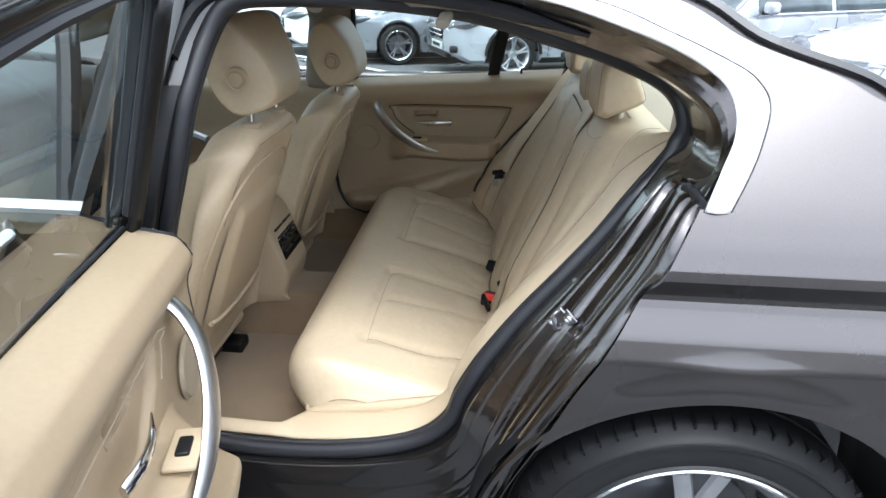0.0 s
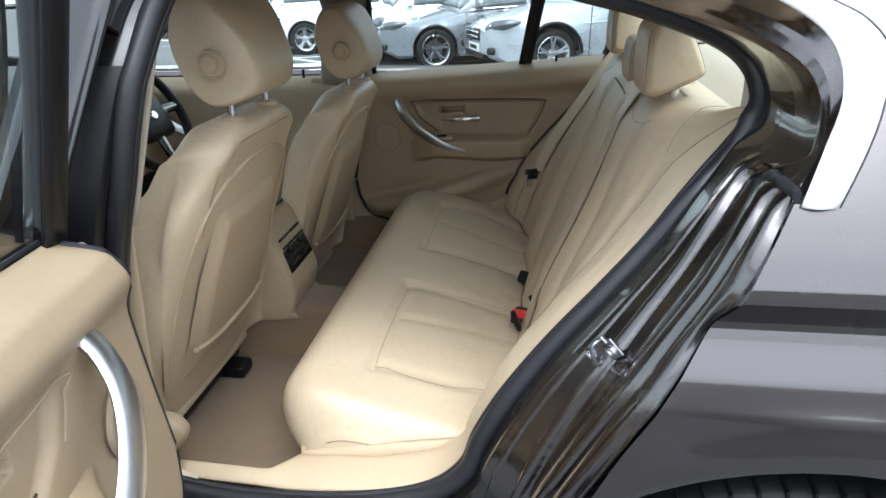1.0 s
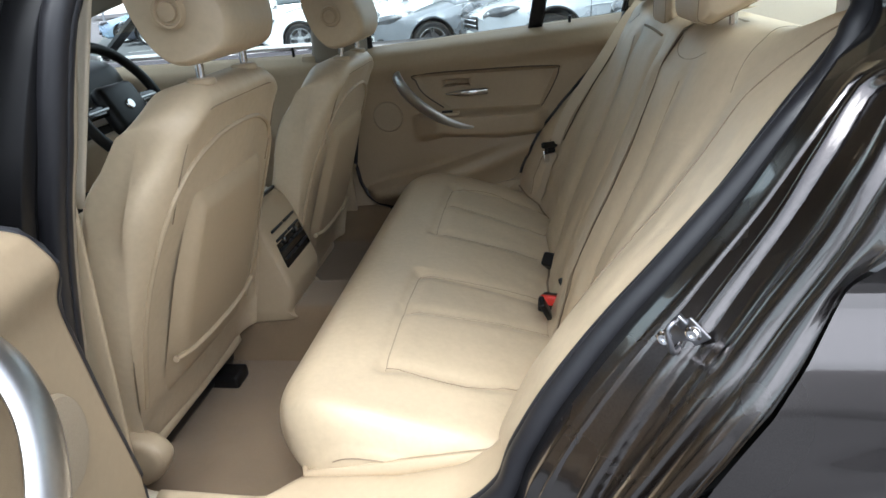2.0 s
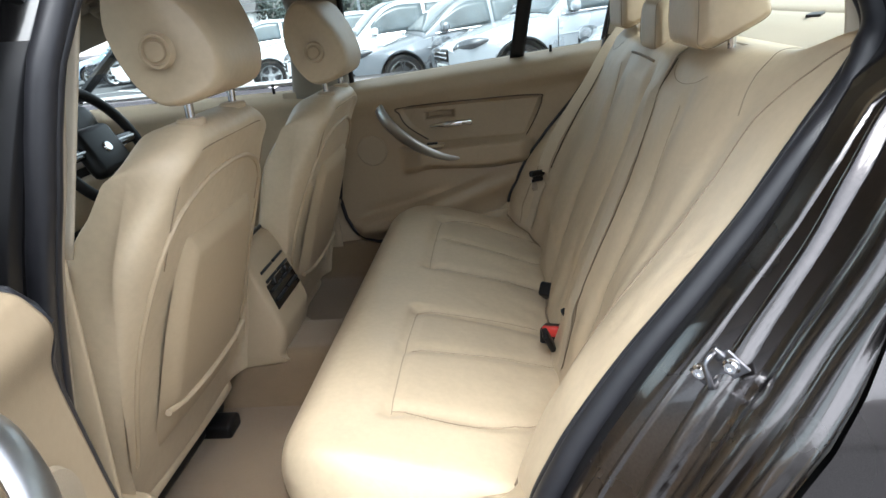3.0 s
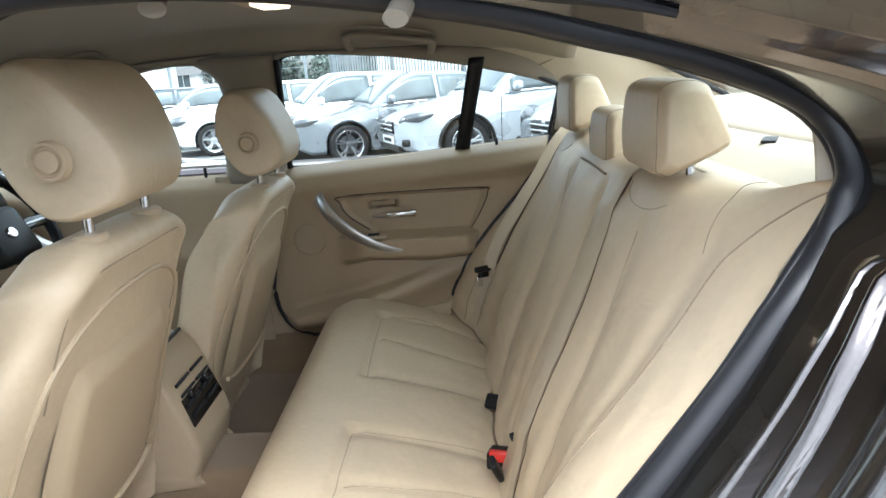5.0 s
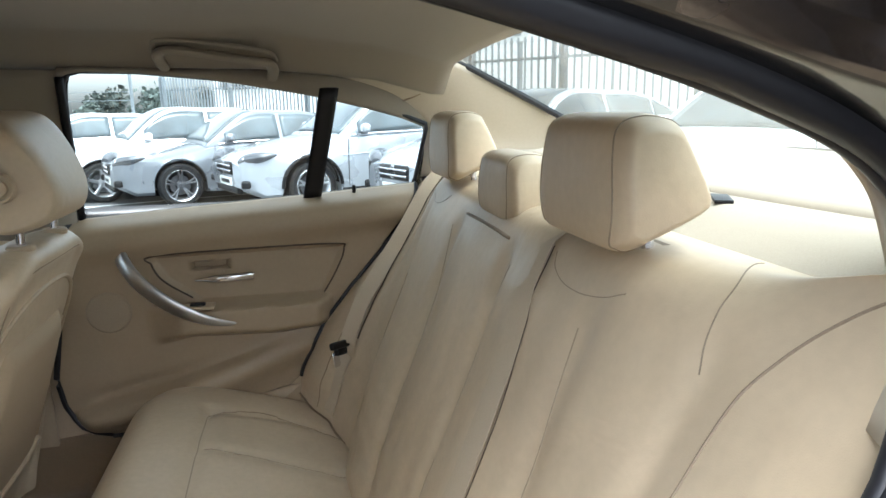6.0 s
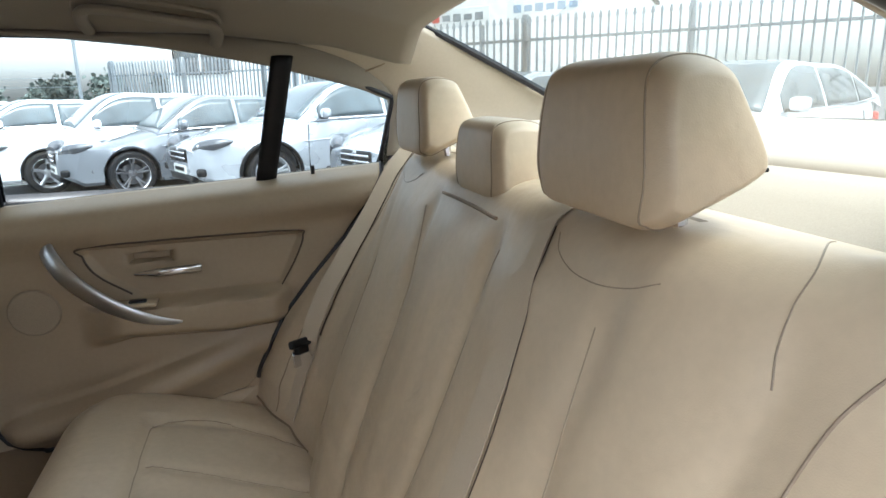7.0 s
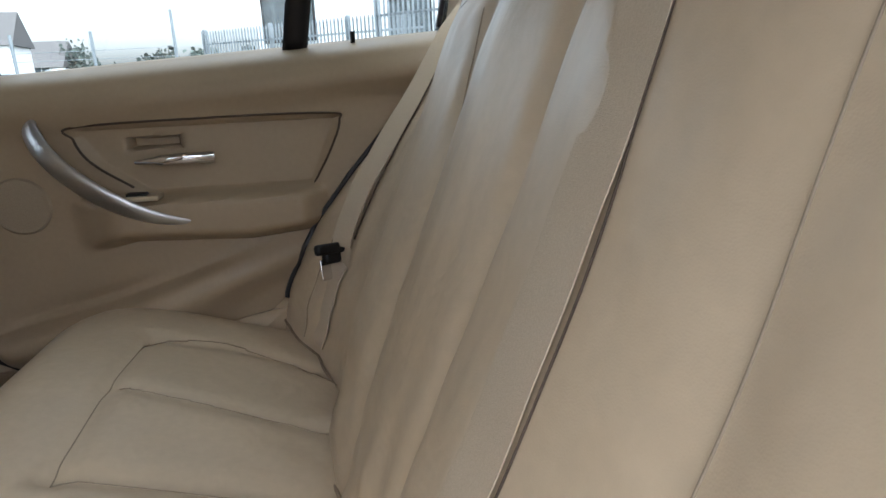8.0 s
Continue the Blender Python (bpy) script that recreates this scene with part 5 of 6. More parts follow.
    mesh("division_bar", *grid(lambda u, v: put(-0.518 + 0.038 * u + 0.052 * v, glass_half(0.93 + 0.27 * v) - 0.010 - 0.004 * math.sin(math.pi * u), 0.935 + 0.265 * v), 5, 12), black_plastic, door, "black window division bar", thick=0.010)
    def pane(u, v):
        x = -1.03 + 0.81 * u
        zb, zt = lerp_table(BELT, x) - 0.01, lerp_table(TOP, x)
        z = zb + (zt - zb) * v
        return put(x, glass_half(z) + 0.004, z)
    gl = mesh("window_glass", *grid(pane, 30, 10), window_mat, door, "clear door window glass")
    gl.visible_shadow = False
    mesh("belt_seal", *tube([put(x, 0.722, lerp_table(BELT, x) + 0.003) for x in np.linspace(-1.035, -0.245, 20)], 0.0035, 6), rubber, door, "black belt-line seal")
    mesh("bright_strip", *tube([put(x, half(0.92) - 0.004, lerp_table(BELT, x) - (0.040 if s > 0 else 0.012)) for x in np.linspace(-1.07, -0.24, 20)], 0.010, 6), bright_trim, door, "bright belt-line strip")
    mesh("lock_pin", *tube([put(-0.395, 0.695, 0.945), put(-0.395, 0.693, 0.966)], 0.0045, 8), black_plastic, door, "black lock pin")
    # insert outline
    def on(x, z, lift=0.0):
        return put(x, panel_half(x, z) - lift, z)
    loop = ([(-0.790, 0.720)] if s > 0 else []) + [(-0.850, 0.766), (-0.872, 0.806), (-0.866, 0.827), (-0.65, 0.832), (-0.450, 0.830), (-0.430, 0.815), (-0.45, 0.765), (-0.484, 0.706)]
    mesh("insert_joint", *tube([on(x, z, 0.008) for x, z in curve(loop, 110)], 0.0022 if s > 0 else 0.0012, 6), dark_joint if s > 0 else soft_seam, door)
    # satin pull handle, sweeping down into the armrest
    pull = curve([(-0.937, 0.650, 0.836), (-0.925, 0.628, 0.816), (-0.90, 0.606, 0.784), (-0.862, 0.592, 0.748), (-0.815, 0.586, 0.713), (-0.755, 0.588, 0.681), (-0.69, 0.598, 0.662), (-0.612, 0.616, 0.650)], 56)
    rs = [0.0205 - 0.003 * k / 55 - 0.0155 * step((k - 28) / 27) ** 1.2 for k in range(56)]
    mesh("pull_handle", *tube([put(*p) for p in pull], rs, 16, squash=0.42, up=(0, 1, 0.45)), alu, door, "satin silver pull handle")
    # release lever in its dish
    lever = curve([(-0.780, 0.644, 0.763), (-0.73, 0.630, 0.766), (-0.685, 0.628, 0.768), (-0.648, 0.638, 0.766)], 14)
    mesh("release_lever", *tube([put(*p) for p in lever], [0.003, 0.0045, 0.006, 0.0075] + [0.0095] * 8 + [0.0105, 0.009], 10, squash=0.5, up=(0, 1, 0)), chrome, door, "bright release lever")
    # window switch on the armrest
    sw = put(-0.775, 0.612, 0.708)
    mesh("switch_plate", *block((0.075, 0.040, 0.008), tuple(sw), bevel=0.003), trim, door)
    mesh("window_switch", *block((0.034, 0.018, 0.010), tuple(sw + Vector((0, 0, 0.004))), bevel=0.003), black_plastic, door, "black window switch")
    # round loudspeaker cover
    mesh("speaker_cover", *lathe([(0.0, -s * 0.004), (0.035, -s * 0.0035), (0.046, -s * 0.002), (0.050, s * 0.004)], 32, tuple(on(-0.975, 0.70, 0.003))), speaker_mat, door, "round loudspeaker cover")
    if turn is not None:
        door.matrix_basis = turn
    return door


rear_door(1, "closed rear door with beige trim and silver pull handle")
# the near door stands open about 76 degrees
OPENED = Matrix.Translation((-0.938, -0.852, 0.046)) @ Matrix.Rotation(radians(-76), 4, "Z") @ Matrix.Translation((1.045, -(YC - 0.645), 0))
rear_door(-1, "rear door standing wide open, beige trim inside", OPENED)
# front door trim on the far side, seen past the seats
fd = thing("front_door", "closed front door with beige trim", "car door")
put = side(1)
mesh("inner_panel", *grid(lambda u, v: (lambda x, z: put(x, 0.675 + 0.05 * step((z - 0.86) / 0.04) - 0.03 * math.exp(-((z - 0.66) / 0.04) ** 2), z))(-2.08 + 0.95 * u, 0.36 + 0.54 * v), 40, 40), trim, fd, "beige front door trim", thick=-0.006)
mesh("pull_handle", *tube(curve([put(-1.85, 0.62, 0.80), put(-1.75, 0.60, 0.74), put(-1.6, 0.60, 0.68)], 16), 0.018, 8), alu, fd, "satin silver pull handle")
mesh("lock_pin", *tube([put(-1.28, 0.70, 0.90), put(-1.28, 0.70, 0.93)], 0.005, 8), black_plastic, fd)
nd = thing("front_door", "closed front door beside the passenger seat", "car door")
put = side(-1)
mesh("inner_panel", *grid(lambda u, v: (lambda x, z: put(x, 0.675 + 0.05 * step((z - 0.86) / 0.04), z))(-2.08 + 0.95 * u, 0.36 + 0.54 * v), 20, 20), trim, nd, "beige front door trim", thick=0.006)

# black gap between the closed far door and the bench
mesh("door_gap", *tube([back_at(YC + min(0.636, panel_half(lerp_table(REAR_X, z), z) - 0.006), v_at(z)) + Vector((-0.003, 0, 0)) for z in np.linspace(0.50, 0.965, 60)], 0.0055, 8), rubber, saloon, "black gap along the closed door's rear edge")

# ---- door striker on the jamb ----
st = thing("door_striker", "bright steel door striker bolted to the jamb", "latch")
st.matrix_basis = pose(-0.350, -0.762, 0.772) @ Matrix.Rotation(radians(-34), 4, "Z") @ Matrix.Rotation(radians(38), 4, "Y") @ Matrix.Scale(0.72, 4)
mesh("plate", *block((0.038, 0.005, 0.066), (0, 0.003, 0), bevel=0.0022, shear=0.010), dark_chrome, st)
mesh("loop", *tube(curve([(-0.016, 0.002, 0.020), (-0.018, -0.016, 0.018), (-0.014, -0.024, 0.008), (0.002, -0.026, -0.002), (0.012, -0.022, -0.010), (0.013, 0.002, -0.012)], 26), 0.0042, 10), dark_chrome, st, "steel striker loop")
mesh("loop_foot", *block((0.018, 0.010, 0.014), (-0.013, -0.002, 0.020), bevel=0.003), dark_chrome, st)
for x, z in ((0.010, 0.019), (-0.008, -0.021)):
    mesh("bolt", *lathe([(0.0, -0.002), (0.004, -0.002), (0.0045, -0.006), (0.0075, -0.006), (0.009, -0.002), (0.0115, -0.001), (0.012, 0.002)], 18, (x, 0, z)), chrome, st, "bright socket-head bolt")
mesh("guide_peg", *tube([Vector((0.022, 0.004, -0.020)), Vector((0.030, -0.012, -0.024))], 0.004, 10), dark_chrome, st)

# ---- parked cars beyond ----


def parked_car(label, coat, front_wheel, heading, L=4.5, W=1.80, H=1.44, hood=0.92, belt=0.95, screen=1.25, roof0=1.95, roof1=3.3, tail=4.25, boot=1.05,
               rim="five", rim_paint=None, cladding=False, lamp="wedge"):
    """A parked car, its nose towards -x, standing so that its left front wheel is at front_wheel."""
    car = thing("parked_car", label, "car", group="cars parked in a row")
    hw = W / 2
    fx, rx = 0.86, L - 0.95
    R = 0.372 if not cladding else 0.392
    deck = [(0.0, 0.58), (0.06, 0.66), (0.25, hood - 0.17), (0.7, hood - 0.07), (screen - 0.1, hood + 0.02), (screen + 0.25, belt), (L - 0.9, belt + 0.04), (tail, boot - 0.04), (L - 0.12, boot - 0.09), (L, 0.78)]
    wide = [(0.0, 0.66), (0.08, 0.80), (0.25, 0.91), (0.6, 0.98), (1.2, 1.0), (L - 1.2, 1.0), (L - 0.5, 0.97), (L - 0.15, 0.88), (L, 0.74)]

    def arch(x):
        z = 0.0
        for ax in (fx, rx):
            if abs(x - ax) < R:
                z = max(z, 0.325 + math.sqrt(R * R - (x - ax) ** 2))
        return z
    xs = sorted(set([0.0, 0.02, 0.05, 0.1, 0.16, 0.25] + [round(fx + R * math.sin(a), 4) for a in np.linspace(-1.57, 1.57, 21)] + [round(rx + R * math.sin(a), 4) for a in np.linspace(-1.57, 1.57, 21)]
                    + [round(0.3 + i * (L - 0.45) / 26, 4) for i in range(27)] + [L - 0.1, L - 0.04, L]))
    rings = []
    for x in xs:
        w, zt, za = hw * lerp_table(wide, x), smooth_table(deck, x), arch(x)
        zb = 0.20 + 0.14 * max(0, 1 - x / 0.25) + 0.18 * max(0, (x - L + 0.4) / 0.4)
        pts = [(0.0, zb), (w * 0.90, max(zb, min(za, zt - 0.06))), (w * 0.985, max(zb + 0.05, za)), (w, max(0.45, za + 0.02)), (w * 1.0, max(0.58, za + 0.03)), (w * 0.985, max(0.70, za + 0.04)), (w * 0.975, max(zt - 0.13, za + 0.05) if zt > 0.85 else zt - 0.10),
               (w * 0.955, zt - 0.035), (w * 0.90, zt), (w * 0.55, zt + 0.022), (0.0, zt + 0.03)]
        pts = [(y, min(z, zt + 0.03)) for y, z in pts]
        rings.append([Vector((x, -y, z)) for y, z in pts] + [Vector((x, y, z)) for y, z in pts[::-1][1:-1]])
    mesh("body", *ring_loft(rings), coat, car, sharp=33)
    # cabin
    base, top = hw * 0.93, hw * 0.70
    zb = belt - 0.03
    prof = [(screen, zb + 0.02), (roof0, H - 0.03), ((roof0 + roof1) / 2, H), (roof1, H - 0.045), (tail, boot)]
    side_prof = curve(prof, 40)

    def cab_half(z):
        return base + (top - base) * max(0.0, min(1.0, (z - zb) / (H - zb))) ** 1.25
    rows = []
    for p in side_prof:
        x, z = float(p[0]), float(p[1])
        ring = []
        for k in range(11):
            a = k / 10
            y = cab_half(z) * a
            ring.append(Vector((x, -y, z - 0.035 * a ** 4)))
        rows.append(ring[::-1] + [Vector((q.x, -q.y, q.z)) for q in ring[1:]])
    n = len(rows[0])
    verts = [v for r in rows for v in r]
    faces = [(j * n + i, j * n + i + 1, (j + 1) * n + i + 1, (j + 1) * n + i) for j in range(len(rows) - 1) for i in range(n - 1)]
    mesh("roof", verts, faces, coat, car, sharp=40, thick=0.01)
    for s in (-1, 1):
        edge = [(float(p[0]), float(p[1]) - 0.035) for p in side_prof]
        low = [(x, smooth_table(deck, x) - 0.03) for x, z in edge]
        side_wall = grid(lambda u, v: (lambda e, l: Vector((e[0], s * cab_half(l[1] + (e[1] - l[1]) * v), l[1] + (e[1] - l[1]) * v)))(edge[round(u * 39)], low[round(u * 39)]), 40, 8)
        mesh("cabin_side", *side_wall, coat, car, thick=0.008)
        # side windows: three panes set just proud of the cabin side
        x0, x3 = screen + 0.32, tail - 0.22
        cuts = [x0, (roof0 + roof1) / 2 - 0.08, (roof0 + roof1) / 2 + 0.78, x3]
        for a, b in ((cuts[0], cuts[1] - 0.03), (cuts[1] + 0.03, cuts[2] - 0.02), (cuts[2] + 0.02, cuts[3])):
            if b - a < 0.12:
                continue
            def win(u, v, a=a, b=b):
                x = a + (b - a) * u
                zt_ = float(np.interp(x, [e[0] for e in edge], [e[1] for e in edge])) - 0.035
                zl_ = smooth_table(deck, x) + 0.02
                zt_ = max(zt_, zl_ + 0.012)
                z = zl_ + (zt_ - zl_) * v
                return Vector((x, s * (cab_half(z) + 0.008), z))
            mesh("side_window", *grid(win, 12, 6), dark_glass, car, "dark side window", thick=0.004)
        mesh("belt_trim", *tube([Vector((x, s * (cab_half(belt) + 0.012), smooth_table(deck, x) + 0.012)) for x in np.linspace(x0 - 0.1, x3, 16)], 0.010, 5), chrome, car)
        # mirror, handles, sill, door joints
        mesh("mirror", *block((0.12, 0.19, 0.13), (screen + 0.36, s * (hw + 0.06), belt + 0.09), bevel=0.045, turn=(0, 0, s * 12)), coat, car, "door mirror")
        mesh("mirror_foot", *block((0.06, 0.14, 0.03), (screen + 0.38, s * (hw - 0.02), belt + 0.03), bevel=0.01), black_plastic, car)
        for x in (cuts[1] - 0.12, cuts[2] - 0.12):
            mesh("door_handle", *tube(curve([Vector((x - 0.09, s * hw * 0.985, 0.80)), Vector((x, s * (hw * 0.985 + 0.025), 0.805)), Vector((x + 0.09, s * hw * 0.985, 0.80))], 8), 0.012, 6), chrome, car, "bright door handle")
        for x in (screen + 0.12, cuts[1], cuts[2] + 0.02):
            mesh("door_joint", *tube([Vector((x, s * (hw * 1.0 + 0.002), z)) for z in (0.30, 0.45, 0.58)] + [Vector((x + 0.01, s * (hw * 0.987 + 0.002), 0.70)), Vector((x + 0.02, s * (hw * 0.977 + 0.002), belt - 0.13)), Vector((x + 0.03, s * (hw * 0.955 + 0.003), belt - 0.03))], 0.005, 5), black_plastic, car)
        mesh("side_crease", *tube([Vector((x, s * (hw * 0.99 + 0.001), lerp_table([(0.6, 0.68), (L - 0.8, 0.79)], x))) for x in np.linspace(1.3, rx - 0.42, 14)], 0.008, 6), coat, car)
        mesh("sill", *block((rx - fx - 0.8, 0.05, 0.09), ((rx + fx) / 2, s * (hw - 0.035), 0.245), bevel=0.02), black_plastic if cladding else coat, car)
        if cladding:
            for ax in (fx, rx):
                mesh("arch_cladding", *tube([Vector((ax + (R + 0.01) * math.cos(a), s * (hw * lerp_table(wide, ax + R * math.cos(a)) + 0.004), 0.325 + (R + 0.01) * math.sin(a))) for a in np.linspace(0.0, math.pi, 26)], 0.024, 8, up=(0, 1, 0)), black_plastic, car, "black plastic wheel-arch cladding")
        # lamps
        lampshape = curve([(0.05, 0.50, 0.655), (0.12, 0.62, 0.70), (0.24, 0.80, 0.735), (0.40, 0.865, 0.76)], 10)
        mesh("headlamp", *tube([Vector((p[0], s * p[1] * hw / 0.9, p[2])) for p in lampshape], [0.055, 0.075, 0.085, 0.09, 0.09, 0.085, 0.075, 0.06, 0.04, 0.015], 10, squash=0.85), lamp_glass, car, "clear headlamp")
        for d in (0.0, 1.0):
            mesh("lamp_lens", *block((0.05, 0.06, 0.05), (0.055 + 0.085 * d, s * (0.63 + 0.11 * d) * hw / 0.9, 0.705 + 0.018 * d), bevel=0.02), chrome, car)
        mesh("lower_intake", *block((0.12, 0.30, 0.10), (0.095, s * 0.58 * hw / 0.9, 0.39), bevel=0.03, turn=(0, 0, s * 28)), black_plastic, car, "black lower air intake")
        mesh("tail_lamp", *block((0.10, 0.24, 0.14), (L - 0.10, s * (hw - 0.22), 0.82), bevel=0.03), red_plastic, car)
        for ax in (fx, rx):
            add_wheel(car, (ax, s * (hw - 0.115), 0.325), s, rim, rim_paint)
            mesh("arch_liner", *grid(lambda u, v: Vector((ax + (R + 0.004) * math.cos(math.pi * u), s * (hw * 0.93 - 0.26 * v), 0.325 + (R + 0.004) * math.sin(math.pi * u))), 20, 3), black_plastic, car, thick=0.006)
    # windscreen, rear screen
    for a, b, name in ((0, 13, "windscreen"), (29, 39, "rear_screen")):
        seg = side_prof[a + 1:b]
        mesh(name, *grid(lambda u, v: (lambda p: Vector((float(p[0]) + (-0.012 if a == 0 else 0.012), (2 * v - 1) * (cab_half(float(p[1])) - 0.07), float(p[1]) + 0.010 - 0.03 * abs(2 * v - 1) ** 4)))(seg[round(u * (len(seg) - 1))]), len(seg), 12), dark_glass, car, "dark windscreen" if a == 0 else "dark rear screen", thick=0.004)
    # grille, badge, plate
    gr = mesh("grille", *block((0.07, 0.62, 0.17), (0.005, 0, 0.575), bevel=0.03), black_plastic, car, "black grille")
    for z in (0.545, 0.61):
        mesh("grille_bar", *block((0.03, 0.58, 0.026), (-0.026, 0, z), bevel=0.01), chrome, gr, "bright grille bar")
    mesh("badge", *lathe([(0.0, 0.0), (0.07, 0.0), (0.082, 0.012), (0.07, 0.024), (0.0, 0.024)], 24), chrome, gr, "round bright badge").matrix_basis = pose(-0.030, 0, 0.58, 0, 0, -90)
    pl = mesh("number_plate", *block((0.012, 0.52, 0.11), (-0.008, 0, 0.40), bevel=0.004), plate_mat, car, "white number plate")
    mesh("plate_bar", *block((0.006, 0.36, 0.05), (-0.014, 0, 0.40), bevel=0.002), black_plastic, pl)
    mesh("bumper_slot", *block((0.08, 0.9, 0.08), (0.035, 0, 0.29), bevel=0.02), black_plastic, car)
    ang = math.atan2(-heading[1], -heading[0])
    m = Matrix.Rotation(ang, 4, "Z")
    o = m @ Vector((fx, -(hw - 0.115), 0))
    car.matrix_basis = Matrix.Translation((front_wheel[0] - o.x, front_wheel[1] - o.y, ground_z(front_wheel[1]))) @ m
    return car


HEAD = (-0.93, -0.37)
parked_car("white hatchback parked nose out", car_white, (-3.62, 10.48), HEAD, L=4.35, H=1.50, tail=4.2, boot=1.12, roof1=3.45, rim="single")
parked_car("silver saloon parked nose out", car_silver, (-2.234, 9.29), HEAD, L=4.6, H=1.40, hood=0.83, belt=0.91, tail=4.1, boot=1.04, roof1=3.15, rim="five", rim_paint=dark_rim)
parked_car("pale silver crossover with black wheel-arch cladding", car_pale, (-0.351, 7.645), HEAD, L=4.45, W=1.82, H=1.46, hood=0.90, belt=0.96, tail=4.28, boot=1.14, roof1=3.45, cladding=True)
parked_car("silver hatchback parked nose out", car_pale, (1.62, 5.72), HEAD, L=4.3, H=1.46, tail=4.15, boot=1.10, roof1=3.4)
parked_car("white hatchback beside the silver one", car_white, (3.635, 4.02), HEAD, L=4.2, H=1.46, tail=4.05, boot=1.10, roof1=3.3)
for k, (coat, words) in enumerate(((car_white, "white saloon further along the row"), (car_white, "white hatchback further along the row"), (car_dark, "dark car further along the row"),
                                   (car_white, "white estate further along the row"), (car_dark, "black hatchback further along the row"), (car_blue, "pale blue car at the end of the row"))):
    parked_car(words, coat, (-5.54 - 1.97 * k, 12.25 + 1.75 * k), HEAD, L=4.3 + 0.1 * (k % 3), H=1.44 + 0.02 * (k % 2), rim="single" if k % 2 else "five")

# ---- painted bay lines ----
for k in range(-6, 3):
    ox, oy = -0.24 + 1.97 * (k + 0.5), 7.20 - 1.75 * (k + 0.5)
    pts = [Vector((ox + 0.93 * d - 0.37 * e - 0.9, oy + 0.37 * d + 0.93 * e - 0.3, ground_z(oy + 0.37 * d + 0.93 * e - 0.3) + 0.012)) for d, e in ((-0.4, -0.05), (4.8, -0.05), (4.8, 0.05), (-0.4, 0.05))]
    tagged(mesh("bay_line", pts, [(0, 1, 2, 3)], line_paint, smooth=False), "white painted parking bay line", "road marking", group="bay lines", kind="structure")
for k, (a, b) in enumerate((((-12.0, 17.0), (-1.5, 7.2)), ((-8.0, 6.9), (-1.9, 5.6)))):
    d = (Vector(b) - Vector(a)).normalized()
    nrm = Vector((-d.y, d.x)) * 0.05
    pts = [Vector((*(Vector(a) + nrm), ground_z(a[1]) + 0.014)), Vector((*(Vector(b) + nrm), ground_z(b[1]) + 0.014)), Vector((*(Vector(b) - nrm), ground_z(b[1]) + 0.014)), Vector((*(Vector(a) - nrm), ground_z(a[1]) + 0.014))]
    tagged(mesh("bay_line", pts, [(0, 1, 2, 3)], line_paint, smooth=False), "white painted edge line of the bays", "road marking", group="bay lines", kind="structure")

# ---- palisade fences behind the cars ----
FENCE_H = 2.42


def palisade(label, origin, along, first, last, tall=FENCE_H, gap=0.122):
    """Steel pales on two rails between posts; the pales are numbered from the origin."""
    along = Vector(along).normalized()
    fence = thing("palisade_fence", label, "fence", group="palisade fences")
    fence.matrix_basis = Matrix.Translation(origin) @ Matrix.Rotation(math.atan2(along.y, along.x), 4, "Z")
    made = None
    for i in range(first, last):
        if made is None:
            made = mesh("pale", *join(tube([Vector((0, 0, 0.05)), Vector((0, 0, tall - 0.12))], 0.036, 6, squash=0.5), block((0.066, 0.02, 0.10), (0, 0, tall - 0.09), bevel=0, taper=0.35)), steel, fence, smooth=False)
            made.location.x = i * gap
        else:
            o = new("pale", made.data)
            o.parent = fence
            o.location.x = i * gap
    x0, x1 = first * gap, last * gap
    for i in range(int((x1 - x0) / 2.75) + 1):
        mesh("post", *block((0.09, 0.09, tall), (x0 + i * 2.75, 0.09, tall / 2), bevel=0.005, segments=1), steel, fence)
    for z in (0.45, tall - 0.42):
        mesh("rail", *block((x1 - x0, 0.05, 0.05), ((x0 + x1) / 2, 0.05, z), bevel=0.005, segments=1), steel, fence)


palisade("grey galvanised steel palisade fence before the workshop", (-1.0, 17.0, -0.24), (0.749, -0.662, 0), -36, 28)
palisade("grey galvanised steel palisade fence close behind the parked cars", (2.53, 11.63, -0.27), (0.667, -0.745, 0), -23, 115, 2.66, 0.137)

# lower mesh fence running off to the far end
low = thing("mesh_fence", "low grey wire fence at the far end of the car park", "fence")
for i in range(14):
    p = Vector((-5.2, 20.4, 0)) + Vector((-0.97, 0.24, 0)) * i * 2.6
    mesh("post", *tube([p, p + Vector((0, 0, 2.3 if i % 3 else 2.8))], 0.05, 6), steel, low)
for z in (0.3, 0.7, 1.1, 1.5, 1.75):
    mesh("wire", *tube([Vector((-5.2, 20.4, z)), Vector((-5.2 - 0.97 * 34, 20.4 + 0.24 * 34, z))], 0.007, 5), steel, low)

# ---- buildings and sign beyond the fence ----


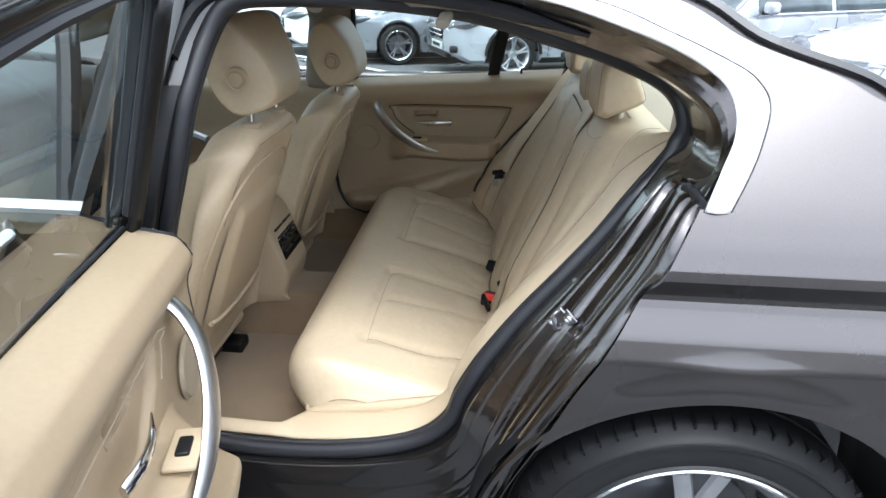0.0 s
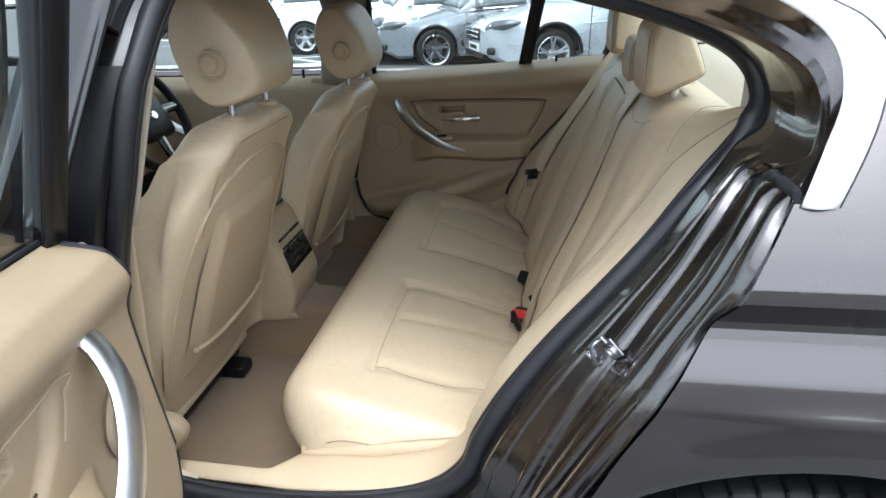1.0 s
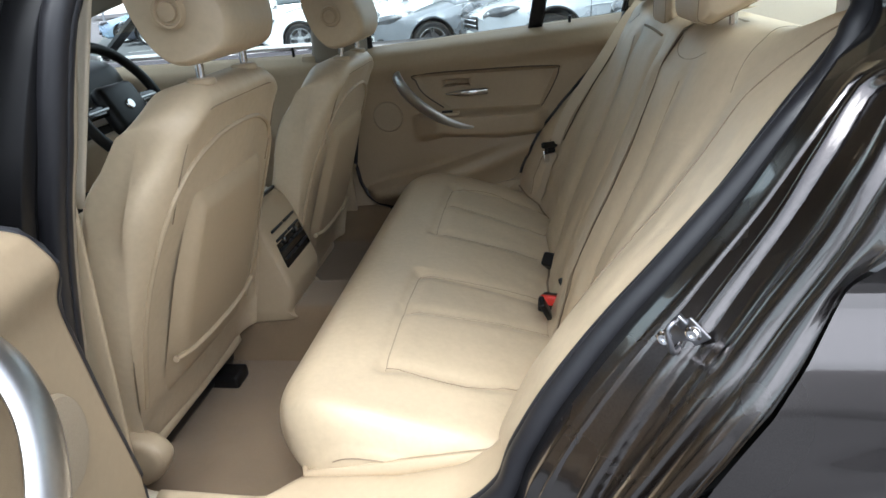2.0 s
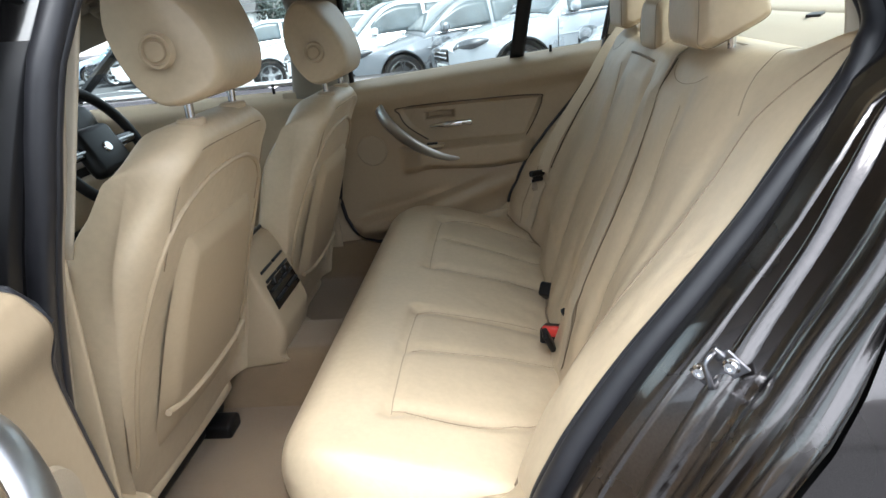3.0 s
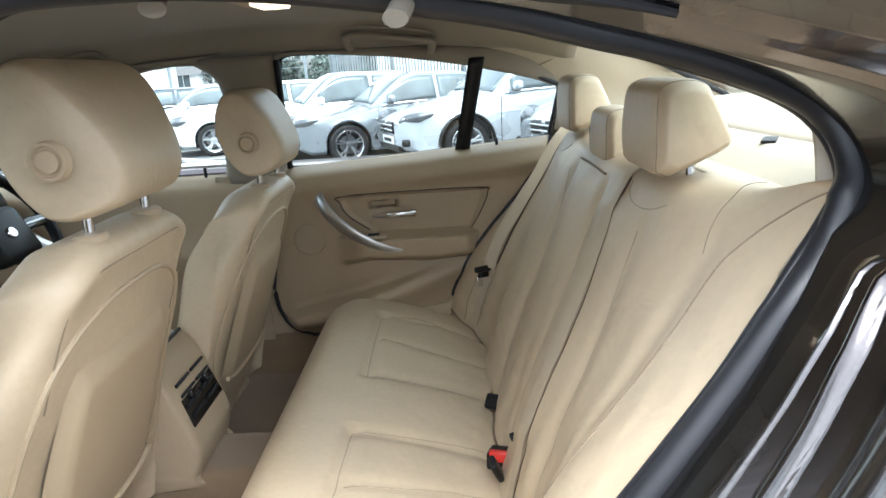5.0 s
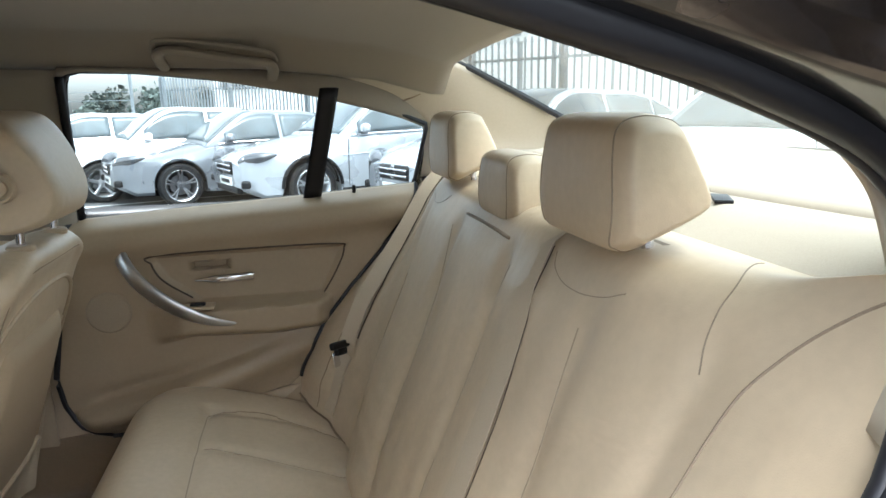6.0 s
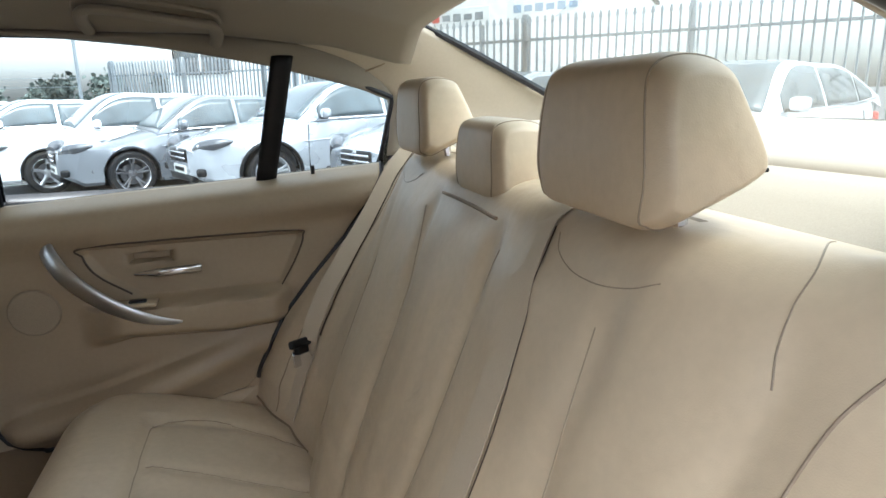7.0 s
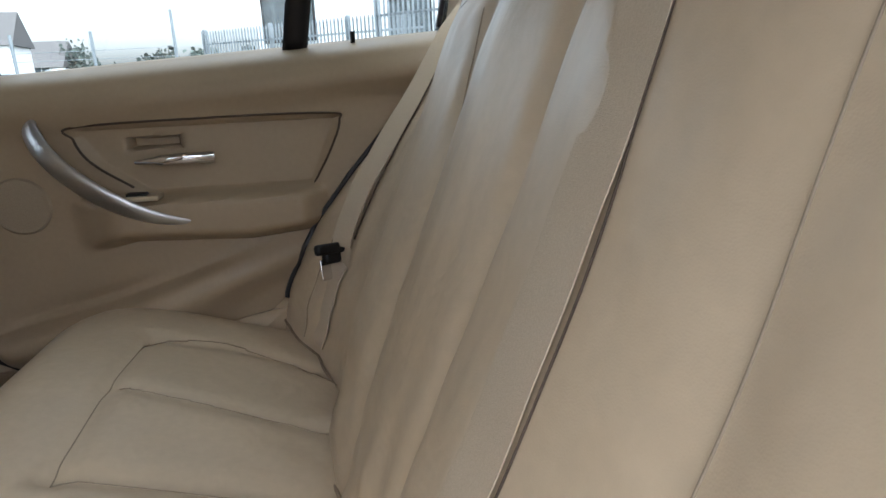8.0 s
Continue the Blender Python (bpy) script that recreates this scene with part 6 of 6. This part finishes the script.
def shed(name, label, corner, size, turn, wall, windows=(), roof_h=0.0):
    b = thing(name, label, "building", at=corner)
    b.matrix_basis = Matrix.Translation(corner) @ Matrix.Rotation(radians(turn), 4, "Z")
    w, d, h = size
    mesh("wall", *block((w, d, h), (w / 2, d / 2, h / 2), bevel=0.03, segments=1), wall, b)
    if roof_h:
        rv = [Vector((-0.3, -0.3, h)), Vector((w + 0.3, -0.3, h)), Vector((w + 0.3, d + 0.3, h)), Vector((-0.3, d + 0.3, h)), Vector((-0.3, d / 2, h + roof_h)), Vector((w + 0.3, d / 2, h + roof_h))]
        mesh("roof", rv, [(0, 1, 5, 4), (3, 4, 5, 2), (0, 4, 3), (1, 2, 5), (0, 3, 2, 1)], roof_tile, b, smooth=False)
    else:
        mesh("roof", *block((w + 0.2, d + 0.2, 0.15), (w / 2, d / 2, h + 0.05), bevel=0.02, segments=1), roof_tile, b)
    for x, z, ww, hh in windows:
        win = mesh("window", *block((ww, 0.10, hh), (x, -0.02, z), bevel=0.02, segments=1), dark_glass, b, "dark window")
        mesh("window_frame", *tube([Vector((x - ww / 2, -0.09, z - hh / 2)), Vector((x + ww / 2, -0.09, z - hh / 2)), Vector((x + ww / 2, -0.09, z + hh / 2)), Vector((x - ww / 2, -0.09, z + hh / 2))], 0.05, 4, closed=True), black_plastic, win)
        mesh("mullion", *block((0.05, 0.06, hh), (x, -0.08, z), bevel=0.005, segments=1), plate_mat, win)
    return b


shed("workshop", "white rendered workshop with a dark framed window", (-3.35, 25.2, -0.3), (16, 9, 4.5), -41, wall_paint, ((1.75, 3.0, 2.5, 1.5), (7.0, 2.6, 1.6, 1.3), (10.0, 2.6, 1.6, 1.3)))
shed("house", "low house with a dark pitched roof far off", (-34, 62, -0.3), (9, 7, 2.4), 8, wall_paint, ((2.5, 1.8, 1.2, 1.2), (7.5, 1.8, 1.2, 1.2)), 2.4)
shed("house", "terraced house with a dark pitched roof far off", (-38, 50, 0), (14, 7, 3.6), 12, wall_paint, ((3, 2, 1.2, 1.2), (7, 2, 1.2, 1.2), (11, 2, 1.2, 1.2)), 2.6)
shed("long_shed", "long low brick and glass building far off", (-58, 40, 0), (22, 9, 4.5), 35, wall_paint, ((3, 2.4, 3, 1.4), (8, 2.4, 3, 1.4), (13, 2.4, 3, 1.4), (18, 2.4, 3, 1.4)))

def sign_board(at, wide, tall, ink, count, label):
    """A painted board on two posts; its lettering stands as plain bars."""
    b = thing("sign_board", label, "sign", at=at, group="boards behind the fence")
    b.matrix_basis = Matrix.Translation(at) @ Matrix.Rotation(radians(-48), 4, "Z")
    mesh("panel", *block((wide, 0.04, tall), bevel=0.008, segments=1), plate_mat, b)
    for k in range(count):
        x = (k - (count - 1) / 2) * wide * 0.86 / count
        mesh("letter_bar", *block((wide * 0.62 / count, 0.012, tall * (0.30 if k % 2 else 0.40)), (x, -0.025, 0), bevel=0.003, segments=1), ink if k == 0 or count > 5 else steel, b)
    for x in (-0.38, 0.38):
        mesh("post", *tube([Vector((x * wide, 0.05, -at[2] - 0.25)), Vector((x * wide, 0.05, tall * 0.4))], 0.035, 6), steel, b)


sign_board((3.76, 12.52, 2.62), 1.5, 0.38, red_plastic, 5, "white board with one red bar on two posts")
sign_board((5.42, 11.84, 2.78), 1.7, 0.40, car_blue, 6, "white board with blue bars on two posts behind the fence")


def boundary_wall():
    """Unseen wall, added to keep low sky light off the far door."""
    ob = mesh("boundary_wall", *block((46, 0.22, 2.0), (0, -7.4, 1.0), bevel=0.02, segments=1), blocker_mat)
    return tagged(ob, "plain grey wall added out of view to cut low sky light", "wall", kind="structure")


boundary_wall()

# ---- trees on the skyline ----


def tree(at, h, seed):
    rnd = random.Random(seed)
    t = thing("tree", "dark green tree on the skyline", "tree", at=at, group="skyline trees")
    trunk = tube(curve([(0, 0, 0), (0.05 * h * 0.3, 0, h * 0.25), (0, 0.04 * h * 0.3, h * 0.5), (0, 0, h * 0.8)], 8), [0.035 * h * k for k in (0.55, 0.5, 0.42, 0.36, 0.28, 0.2, 0.13, 0.06)], 7)
    limbs = []
    ends = []
    for k in range(7):
        a, z0 = rnd.uniform(0, 6.28), h * rnd.uniform(0.28, 0.6)
        e = Vector((math.cos(a) * h * rnd.uniform(0.15, 0.3), math.sin(a) * h * rnd.uniform(0.15, 0.3), z0 + h * rnd.uniform(0.12, 0.3)))
        limbs.append(tube([Vector((0, 0, z0)), e * 0.6 + Vector((0, 0, z0 * 0.4)), e], [0.012 * h, 0.008 * h, 0.004 * h], 5))
        ends.append(e)
    mesh("trunk", *join(trunk, *limbs), bark_mat, t)
    verts, faces = [], []
    for k in range(420):
        c = rnd.choice(ends) * rnd.uniform(0.7, 1.15) + Vector((rnd.gauss(0, 0.09), rnd.gauss(0, 0.09), rnd.gauss(0.03, 0.09))) * h
        r = h * rnd.uniform(0.018, 0.042) * (2.0 if h < 4 else 1.0)
        q = Euler((rnd.uniform(0, 6), rnd.uniform(0, 6), rnd.uniform(0, 6))).to_matrix()
        i = len(verts)
        verts += [c + q @ Vector(p) * r for p in ((-1, -0.7, 0), (0.2, -1, 0.3), (1, 0.2, 0), (0.1, 0.9, -0.3), (-0.9, 0.6, 0.2))]
        faces.append((i, i + 1, i + 2, i + 3, i + 4))
    mesh("crown", verts, faces, leaf_mat, t, smooth=False)
    return t


for k, (x, y, h) in enumerate(((-12, 60, 6), (-17, 64, 7), (-25, 66, 8), (-30, 60, 6.5), (-45, 62, 8), (-8, 66, 6.5), (-52, 58, 7), (-3, 70, 7), (2, 64, 6.5), (-36, 70, 9), (-15, 58, 2.5), (-12.6, 57, 2.2), (-10.5, 58, 2.4), (-8.2, 57.5, 2.2), (-6.0, 58, 2.5), (-17.5, 59, 2.3), (-20, 58, 2.6))):
    tree((x, y, -0.3), h * (0.55 if h > 4 else 1.0), k)
